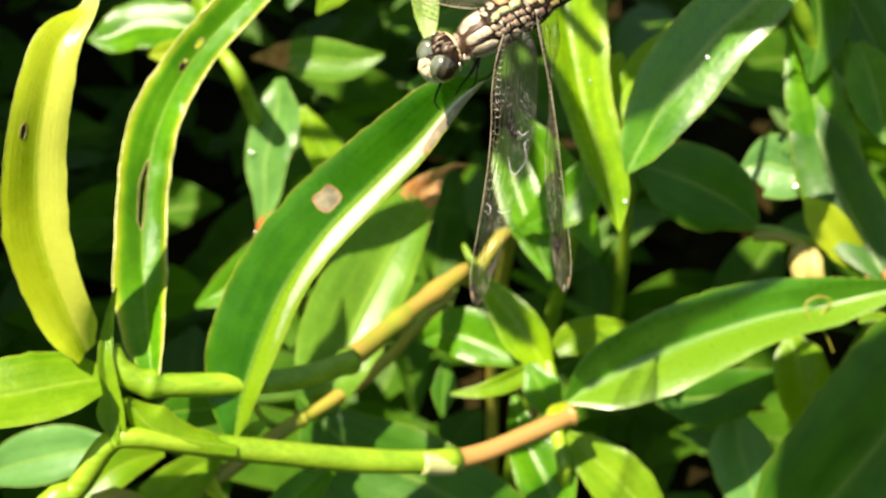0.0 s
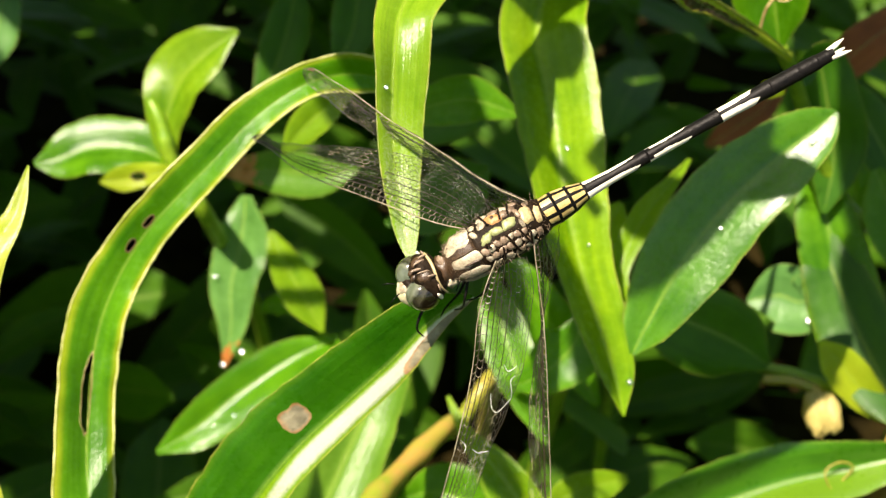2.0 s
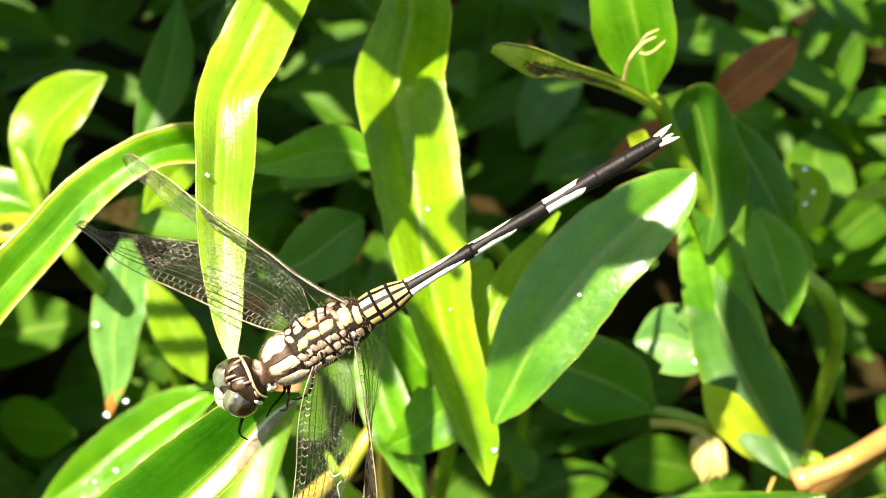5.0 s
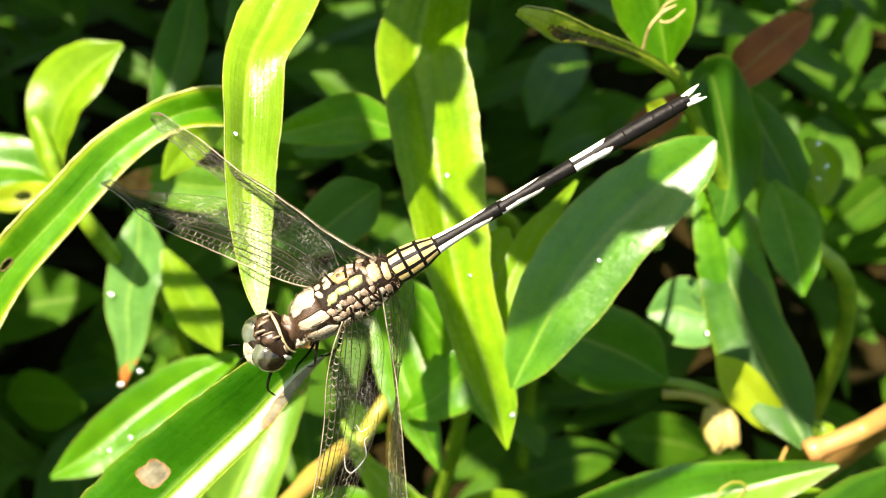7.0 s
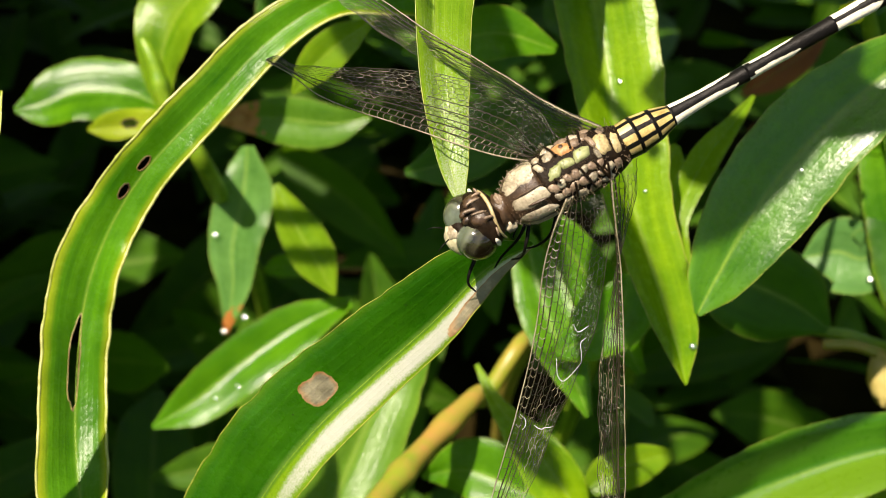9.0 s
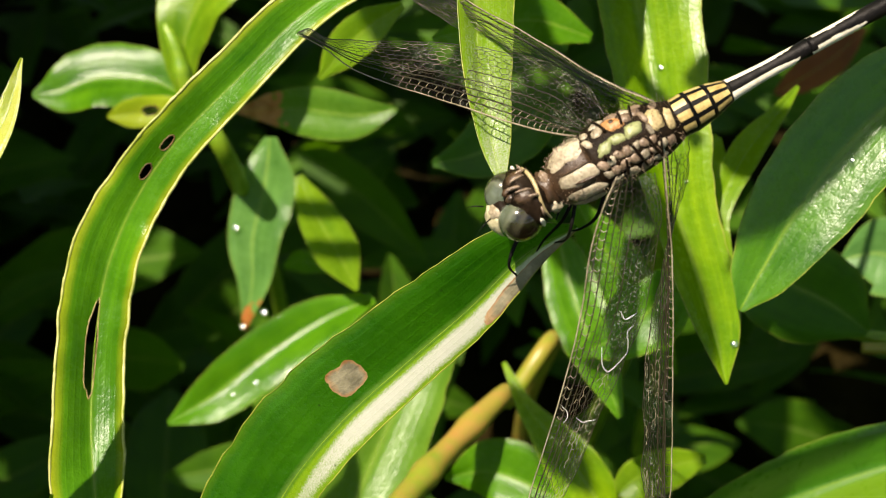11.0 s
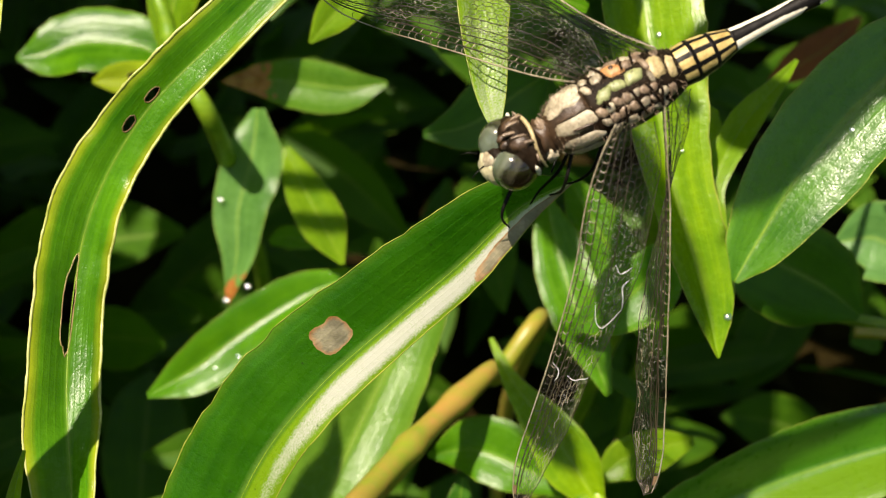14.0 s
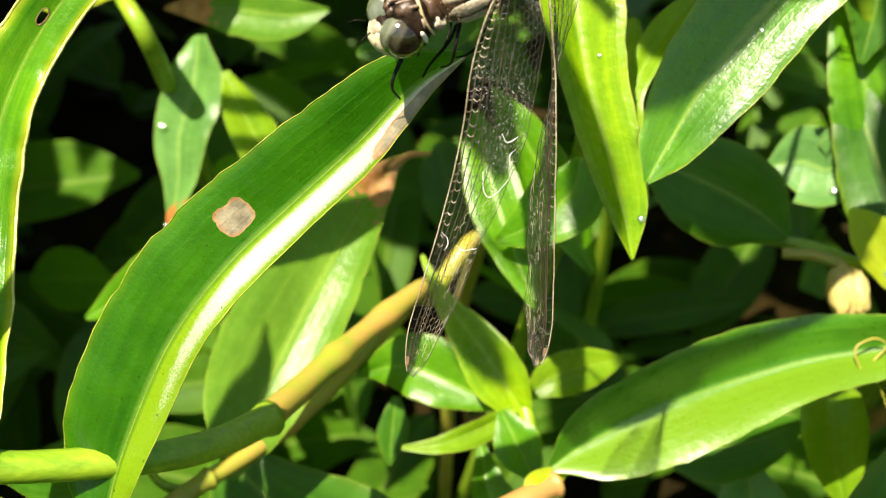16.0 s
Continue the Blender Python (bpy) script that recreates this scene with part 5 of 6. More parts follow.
def membrane_material():
    m, nodes, links = material("wing_membrane")
    co = nodes.new("ShaderNodeTexCoord")
    crumple = nd(nodes, "TexNoise", Scale=700.0, Detail=4.0, Roughness=0.7)
    links.new(co.outputs["Object"], crumple.inputs["Vector"])
    bp = nd(nodes, "Bump", Strength=0.3, Distance=0.0002)
    links.new(crumple.outputs[0], bp.inputs["Height"])
    clear = nd(nodes, "BsdfTransparent", Color=(0.975, 0.98, 0.95, 1))
    shine = nd(nodes, "BsdfGlossy", Color=(0.9, 0.9, 0.85, 1), Roughness=0.14)
    links.new(bp.outputs[0], shine.inputs["Normal"])
    haze = nd(nodes, "BsdfDiffuse", Color=(0.75, 0.74, 0.64, 1))
    fres = nd(nodes, "Fresnel", IOR=1.45)
    links.new(bp.outputs[0], fres.inputs["Normal"])
    film = nodes.new("ShaderNodeMixShader")
    crink = nd(nodes, "TexNoise", Scale=3600.0, Detail=3.0, Roughness=0.75, Distortion=1.5)
    links.new(co.outputs["Object"], crink.inputs["Vector"])
    # squiggled glints painted into the film in pale haze where it is creased, in patches
    fold = nd(nodes, "TexNoise", Scale=1500.0, Detail=2.0, Roughness=0.6, Distortion=1.0)
    links.new(co.outputs["Object"], fold.inputs["Vector"])
    line = calc(nodes, links, "SUBTRACT", 1.0, calc(nodes, links, "MULTIPLY", calc(nodes, links, "ABSOLUTE", calc(nodes, links, "SUBTRACT", fold.outputs[0], 0.5)), 60.0))
    line = calc(nodes, links, "MAXIMUM", line, 0.0)
    where = nd(nodes, "TexNoise", Scale=260.0, Detail=1.0)
    links.new(co.outputs["Object"], where.inputs["Vector"])
    mask = calc(nodes, links, "MINIMUM", calc(nodes, links, "MAXIMUM", calc(nodes, links, "MULTIPLY", calc(nodes, links, "SUBTRACT", where.outputs[0], 0.44), 6.0), 0.0), 1.0)
    glint_fac = calc(nodes, links, "MULTIPLY", calc(nodes, links, "MULTIPLY", line, mask), calc(nodes, links, "MULTIPLY", crink.outputs[0], 0.5))
    links.new(calc(nodes, links, "ADD", glint_fac, 0.002), film.inputs[0])
    links.new(clear.outputs[0], film.inputs[1])
    links.new(haze.outputs[0], film.inputs[2])
    mix = nodes.new("ShaderNodeMixShader")
    links.new(calc(nodes, links, "MULTIPLY", fres.outputs[0], 0.22), mix.inputs[0])
    links.new(film.outputs[0], mix.inputs[1])
    links.new(shine.outputs[0], mix.inputs[2])
    out = nodes.new("ShaderNodeOutputMaterial")
    links.new(mix.outputs[0], out.inputs[0])
    return m


MEMBRANE = membrane_material()

dragonfly = tagged(new("dragonfly"), "slender dragonfly with clear wings perched on a leaf tip", "dragonfly")
dragonfly.matrix_world = Matrix(((0.8792, -0.4435, -0.1739, 0.00722), (0.2618, 0.7548, -0.6015, 0.1161), (0.398, 0.4833, 0.7797, 0.23583), (0, 0, 0, 1)))
ORIGIN[dragonfly.name] = (0, 0, 0)


def lofted(name, rings, sides, mats, parent, label="", index=None):
    """A body along x through rings of (x, z of the centre, half width, half height)."""
    verts, faces, idx = [], [], []
    for x, zc, hw, hh in rings:
        for j in range(sides):
            a = 2 * math.pi * j / sides
            verts.append((x, hw * math.sin(a), zc + hh * math.cos(a)))
    n = len(rings)
    for k in range(n - 1):
        for j in range(sides):
            faces.append((k * sides + j, k * sides + (j + 1) % sides, (k + 1) * sides + (j + 1) % sides, (k + 1) * sides + j))
            idx.append(index(k, (j + 0.5) / sides) if index else 0)
    faces.append(tuple(range(sides)))
    faces.append(tuple(range((n - 1) * sides, n * sides))[::-1])
    idx += [len(mats) - 1] * 2
    return link_mesh(name, verts, faces, mats, parent, label, index=idx)


def around(a):
    """Degrees from the top of the back, 0 to 180, on either side."""
    a = (a * 360) % 360
    return min(a, 360 - a)


# thorax: a dark body carrying pale plates, parted by dark seams
BODY = ((-0.60, -0.02, 0.09, 0.09), (-0.54, 0.0, 0.17, 0.16), (-0.42, 0.01, 0.225, 0.225), (-0.25, 0.02, 0.245, 0.255), (-0.10, 0.025, 0.25, 0.262), (0.08, 0.02, 0.25, 0.255), (0.28, 0.01, 0.225, 0.222), (0.42, 0.0, 0.185, 0.185), (0.50, 0.0, 0.15, 0.155))


def on_body(x, deg, lift=0.0):
    """A point over the thorax: x along it, degrees round it from the top of the back (+ towards +y)."""
    cols = list(zip(*BODY))
    zc, hw, hh = (float(np.interp(x, cols[0], c)) for c in cols[1:])
    a = radians(deg)
    return np.array((x, (hw + lift) * math.sin(a), zc + (hh + lift) * math.cos(a)))


def plate(name, x, deg, rx, rdeg, mat, parent, high=0.02, square=2.0, slant=0.0, label="", seed=0):
    """A domed plate lying on the thorax, rounded or squarish in outline, with an uneven rim."""
    rings, sides = 6, 28
    verts, faces = [on_body(x, deg, high)], []
    for k in range(1, rings + 1):
        r = k / rings
        for j in range(sides):
            a = 2 * math.pi * j / sides
            c, d = math.cos(a), math.sin(a)
            q = (abs(c) ** square + abs(d) ** square) ** (-1.0 / square)
            q *= 1 + 0.22 * noise.noise(Vector((2.2 * c, 2.2 * d, seed + x * 9)))
            px, pd = rx * r * q * c, rdeg * r * q * d
            grain = 0.004 * noise.noise(Vector((px * 60, pd, seed)))
            verts.append(on_body(x + px + slant * pd / max(rdeg, 1) * rx, deg + pd, high * (1 - r ** 3.2) - 0.006 * (k == rings) + grain * (1 - r)))
    for j in range(sides):
        faces.append((0, 1 + j, 1 + (j + 1) % sides))
    for k in range(rings - 1):
        for j in range(sides):
            o, p = 1 + k * sides, 1 + (k + 1) * sides
            faces.append((o + j, p + j, p + (j + 1) % sides, o + (j + 1) % sides))
    return link_mesh(name, verts, faces, mat, parent, label)


front = spline([r for r in BODY if r[0] <= -0.24], 14)
thorax_front = lofted("thorax_front", front, 48, [BROWN], dragonfly, "cream thorax front parted by brown seams")
for x, deg, rx, rdeg, sq, slant, mt in ((-0.395, 36, 0.160, 32, 4.0, 0.05, HIDE), (-0.385, -24, 0.160, 18, 4.0, -0.05, HIDE), (-0.375, -63, 0.160, 15, 4.0, -0.08, HIDE), (-0.37, -100, 0.15, 18, 3.0, 0.0, HIDE), (-0.39, 95, 0.15, 22, 3.0, 0.0, HIDE)):
    plate("front_plate", x, deg, rx, rdeg, mt, thorax_front, 0.016, sq, slant, seed=deg)
# the narrow brown streaks within the pale plates
plate("front_streak", -0.38, -8, 0.13, 3.0, BROWN, thorax_front, 0.026, 2.4, -0.3, seed=2)
plate("front_streak", -0.35, -34, 0.085, 4.2, BROWN, thorax_front, 0.030, 2.4, -0.5, seed=4)
rear = spline([r for r in BODY if r[0] >= -0.26], 18)
thorax = lofted("thorax", rear, 44, [UMBER], dragonfly, "dark thorax back set with olive, cream and rusty plates")
# rows of x, degrees, half length, half width in degrees, height, outline, material
TOP_PLATES = (
    (-0.215, 20, 0.030, 11, 0.030, 3.0, HIDE), (-0.205, 42, 0.034, 9, 0.024, 2.4, CREAM),
    (-0.12, -3, 0.060, 12, 0.030, 2.6, OLIVE), (-0.005, 2, 0.062, 10, 0.032, 3.0, OLIVE), (0.135, 5, 0.072, 14, 0.045, 2.4, OLIVE),
    (0.02, 33, 0.060, 13, 0.055, 2.0, RUST), (0.02, 33, 0.026, 6, 0.068, 2.0, BROWN), (-0.10, 34, 0.045, 10, 0.03, 2.0, CREAM), (0.13, 34, 0.045, 9, 0.045, 2.0, TAN), (0.21, 40, 0.035, 9, 0.04, 2.0, TAN), (0.14, 54, 0.04, 8, 0.035, 2.0, CREAM), (0.04, 58, 0.05, 9, 0.03, 2.0, TAN), (-0.08, 58, 0.05, 9, 0.03, 2.0, CREAM), (0.24, 62, 0.04, 9, 0.03, 2.0, TAN))
MID_PLATES = (
    (0.315, 8, 0.062, 26, 0.030, 3.0, STRAW), (0.245, 20, 0.022, 14, 0.034, 2.2, TAN), (0.245, -8, 0.02, 10, 0.030, 2.2, CREAM), (0.415, -4, 0.035, 30, 0.02, 3.0, STRAW),
    (-0.185, -28, 0.034, 8, 0.026, 2.0, TAN), (-0.115, -27, 0.030, 7, 0.030, 2.0, CREAM), (-0.05, -23, 0.030, 7, 0.030, 2.0, TAN), (0.015, -24, 0.030, 8, 0.034, 2.0, TAN), (0.085, -24, 0.036, 7, 0.03, 2.0, CREAM), (0.16, -25, 0.034, 7, 0.03, 2.0, TAN), (0.225, -28, 0.03, 7, 0.03, 2.0, TAN))
SIDE_PLATES = (
    (-0.175, -47, 0.028, 7, 0.026, 2.0, CREAM), (-0.11, -46, 0.032, 7, 0.028, 2.0, TAN), (-0.035, -43, 0.036, 8, 0.032, 2.0, TAN), (0.05, -43, 0.038, 8, 0.03, 2.0, TAN), (0.13, -45, 0.034, 8, 0.028, 2.0, CREAM), (0.21, -47, 0.03, 7, 0.028, 2.0, TAN), (0.29, -45, 0.034, 8, 0.024, 2.0, CREAM),
    (-0.13, -68, 0.05, 9, 0.02, 2.4, HIDE), (0.00, -66, 0.05, 9, 0.022, 2.0, CREAM), (0.12, -68, 0.05, 9, 0.02, 2.0, TAN), (0.24, -70, 0.05, 9, 0.02, 2.0, CREAM), (0.36, -52, 0.03, 12, 0.02, 2.0, TAN), (0.36, 48, 0.03, 14, 0.02, 2.0, TAN))
for k, (x, deg, rx, rdeg, high, sq, mt) in enumerate(TOP_PLATES + MID_PLATES + SIDE_PLATES):
    plate("back_plate", x, deg, rx * (1.02 if sq > 2.3 else 1.24), rdeg * (1.0 if sq > 2.3 else 1.28), mt, thorax, high * 0.6, sq + 0.6, 0.22 * ((k * 7) % 5 - 2), seed=k)
# fine dark ridges running from the plates to the wing roots
for k, (x, d0, d1, lean) in enumerate(((-0.15, -12, -24, 0.03), (0.06, -12, -62, 0.05), (-0.02, -34, -60, -0.03), (0.19, -16, -60, 0.05), (0.28, -30, -64, -0.04), (0.08, 20, 52, 0.03), (-0.05, 22, 60, -0.04), (0.17, 24, 60, 0.04))):
    v, f = tube_data([on_body(x + lean * q / 8, d0 + (d1 - d0) * q / 8, 0.03) for q in range(9)], [0.010] * 9, 6)
    link_mesh("ridge", v, f, UMBER, thorax)


# fine pale hairs
def bristles(parent, count, x_range, d_range, length, mat, seed, lift=0.0):
    rnd = random.Random(seed)
    verts, faces = [], []
    for _ in range(count):
        x, deg = rnd.uniform(*x_range), rnd.uniform(*d_range)
        p = on_body(x, deg, lift)
        n = unit(on_body(x, deg, lift + 0.1) - p)
        d = unit(n + np.array([rnd.uniform(-0.6, 0.35), rnd.uniform(-0.5, 0.5), rnd.uniform(-0.3, 0.5)])) * length * rnd.uniform(0.5, 1.25)
        v, f = tube_data([p, p + d * 0.6 + n * length * 0.05, p + d], [0.0022, 0.0017, 0.0006], 3)
        faces += [tuple(i + len(verts) for i in q) for q in f]
        verts += v
    return tagged(link_mesh("bristles", verts, faces, mat, parent), kind="stuff")


bristles(thorax, 300, (-0.24, 0.47), (-80, 80), 0.06, TAN, 3)
bristles(thorax_front, 360, (-0.57, -0.25), (-100, 100), 0.035, TAN, 5)


# abdomen, segment by segment
def ring_radius(x):
    rows = ((0.42, 0.15), (0.60, 0.16), (0.78, 0.135), (0.94, 0.085), (1.2, 0.068), (1.8, 0.066), (2.5, 0.070), (3.0, 0.081), (3.35, 0.077), (3.62, 0.058))
    for (a, ra), (b, rb) in zip(rows, rows[1:]):
        if x <= b:
            return ra + (rb - ra) * (x - a) / (b - a)
    return 0.06


def swollen_index(k, a):
    d = around(a)
    if k in (0, 9) or d < 6 or 31 < d < 44 or 66 < d < 88 or 104 < d < 120:
        return 1
    return 0 if d < 100 else 2


def banded(split, top, end):
    """Pale flanks beside a black back line, black from split on."""
    def index(k, a):
        d, f = around(a), k / 47
        if f > split - 0.05 * math.sin(a * 18.8):
            return 1
        if d < top + 45 * max(0.0, f / split - 0.45) ** 2 + 2 * math.sin(f * 19) or f < end and d < 60:
            return 1
        return 0 if d < 146 else 1
    return index


for x0, x1 in ((0.44, 0.60), (0.60, 0.76), (0.76, 0.93)):
    lofted("abdomen_segment", [(x0 + (x1 - x0) * k / 10, 0.0, ring_radius(x0 + (x1 - x0) * k / 10), ring_radius(x0 + (x1 - x0) * k / 10) * 1.08) for k in range(11)], 48, [AMBER, BLACK, CREAM], dragonfly, "swollen amber abdomen ring with black lines", swollen_index)
for x0, x1, split, top, end in ((0.93, 1.60, 0.82, 30, 0.0), (1.60, 2.38, 0.55, 34, 0.06), (2.38, 2.92, 0.68, 15, 0.0), (2.92, 3.22, -1, 0, 0), (3.22, 3.42, -1, 0, 0), (3.42, 3.54, -1, 0, 0), (3.54, 3.60, -1, 0, 0)):
    rings = []
    for k in range(48):
        x = x0 + (x1 - x0) * k / 47
        r = ring_radius(x) * (1 + 0.05 * math.exp(-((k - 47) / 4.5) ** 2) + 0.03 * math.exp(-(k / 3.6) ** 2))
        rings.append((x, 0.02 * math.sin((x - 0.9) * 1.1), r, r * 0.92))
    lofted("abdomen_segment", rings, 72, [IVORY, BLACK], dragonfly, "slender abdomen segment, black with ivory flanks" if split > 0 else "black abdomen segment", banded(split, top, end))
for y in (0.035, -0.035):
    v, f = tube_data([(3.56, y, 0.02), (3.66, y * 1.5, 0.03), (3.75, y * 2.0, 0.03)], [0.030, 0.026, 0.006], 8)
    link_mesh("tail_appendage", v, f, IVORY, dragonfly, "pale tail appendage")
v, f = tube_data([(3.56, 0, -0.03), (3.66, 0, -0.035), (3.73, 0, -0.03)], [0.028, 0.024, 0.008], 8)
link_mesh("tail_appendage", v, f, IVORY, dragonfly, "pale tail appendage")

# head, turning on the neck
head = ellipsoid("head", (-0.80, 0.0, 0.02), (0.17, 0.255, 0.235), [UMBER], dragonfly, "dark brown hairy head with cream streaks behind the eyes", 40, 36, bumpy=0.10)


def head_patch(name, centre, radii, mat, turn=(0, 0, 0), label=""):
    return ellipsoid(name, centre, radii, [mat], head, label, rings=12, sides=14, bumpy=0.22, turn=Euler([radians(c) for c in turn]).to_matrix())


for y in (0.136, -0.136):
    out = 1 if y > 0 else -1
    ellipsoid("eye", (-0.908, y, 0.005), (0.170, 0.150, 0.188), [eye_material((-0.908, y, 0.005), out)], head, "large glossy grey-green compound eye", 40, 36, turn=Euler((0, 0, radians(20 * out))).to_matrix())
    # cream streaks and dark lobes between the eye and the collar
    head_patch("cheek_streak", (-0.765, out * 0.232, 0.005), (0.022, 0.030, 0.105), IVORY, (out * -14, 0, out * 14))
    head_patch("cheek_streak", (-0.725, out * 0.19, 0.105), (0.014, 0.050, 0.055), TAN, (out * -30, 0, out * 10))
    head_patch("crown_lobe", (-0.80, out * 0.085, 0.215), (0.075, 0.065, 0.045), BROWN, (out * -18, 0, 0))
    head_patch("crown_lobe", (-0.89, out * 0.030, 0.185), (0.050, 0.034, 0.040), BROWN)
for x, y, rx, ry in ((-0.845, 0.0, 0.055, 0.016), (-0.79, 0.058, 0.06, 0.012), (-0.79, -0.058, 0.06, 0.012), (-0.745, 0.115, 0.045, 0.014), (-0.745, -0.115, 0.045, 0.014)):
    head_patch("crown_streak", (x, y, 0.020 + 0.247 * math.sqrt(max(0.1, 1 - (y / 0.27) ** 2 - ((x + 0.80) / 0.17) ** 2))), (rx, ry, 0.018), TAN, (0, 12, 8 if y > 0 else -8))
ellipsoid("face", (-1.020, 0.0, -0.06), (0.115, 0.150, 0.160), [FACE], head, "pale ivory face", bumpy=0.15)
ellipsoid("upper_face", (-1.020, 0.0, 0.055), (0.075, 0.075, 0.060), [HIDE], head, "rounded pale upper face", bumpy=0.2)
ellipsoid("mouthparts", (-1.00, 0.0, -0.20), (0.09, 0.12, 0.09), [FACE], head, bumpy=0.2)
ellipsoid("face_band", (-0.985, 0.0, -0.05), (0.10, 0.145, 0.180), [UMBER], head, bumpy=0.1)
v, f = tube_data([(-0.70 + 0.012 * math.cos(3 * a), 0.222 * math.sin(a), 0.02 + 0.205 * math.cos(a)) for a in np.linspace(-1.9, 1.9, 28)], [0.017 - 0.009 * abs(k - 13.5) / 14 for k in range(28)], 8)
link_mesh("head_collar", v, f, STRAW, head, "yellow rim behind the head")
crown_hairs = bristles(head, 240, (-0.58, -0.50), (-75, 75), 0.05, BROWN, 8)
crown_hairs.location.x = -0.19 * CM
for y in (0.06, -0.06):
    v, f = tube_data([(-1.10, y, 0.12), (-1.16, y * 1.5, 0.14), (-1.22, y * 1.9, 0.13)], [0.007, 0.005, 0.002], 5)
    link_mesh("antenna", v, f, BLACK, head)
ellipsoid("neck", (-0.63, 0.0, -0.01), (0.11, 0.145, 0.155), [BROWN], dragonfly, "brown neck", bumpy=0.3)
ellipsoid("neck_plate", (-0.62, -0.135, -0.02), (0.055, 0.06, 0.075), [HIDE], dragonfly, bumpy=0.35)
ellipsoid("neck_plate", (-0.60, 0.06, 0.125), (0.035, 0.055, 0.03), [TAN], dragonfly, bumpy=0.35)

# legs grip the leaf tip
for rows in (((-0.45, -0.14, -0.15), (-0.58, -0.30, -0.20), (-0.66, -0.34, -0.36), (-0.74, -0.30, -0.46)), ((-0.42, -0.08, -0.2), (-0.60, -0.20, -0.30), (-0.80, -0.24, -0.44), (-0.90, -0.28, -0.52)),
             ((-0.42, 0.10, -0.2), (-0.60, 0.14, -0.34), (-0.76, 0.0, -0.50), (-0.86, -0.10, -0.54)), ((-0.2, -0.16, -0.2), (-0.36, -0.30, -0.32), (-0.50, -0.30, -0.46), (-0.60, -0.26, -0.52)),
             ((-0.2, 0.14, -0.2), (-0.38, 0.18, -0.42), (-0.52, 0.0, -0.54), (-0.64, -0.12, -0.56)), ((-0.98, -0.18, -0.22), (-1.10, -0.27, -0.26), (-1.15, -0.33, -0.32), (-1.13, -0.40, -0.40))):
    v, f = tube_data(spline(rows, 20), [0.018 - 0.011 * k / 19 for k in range(20)], 7)
    link_mesh("leg", v, f, BLACK, dragonfly, "thin black leg")


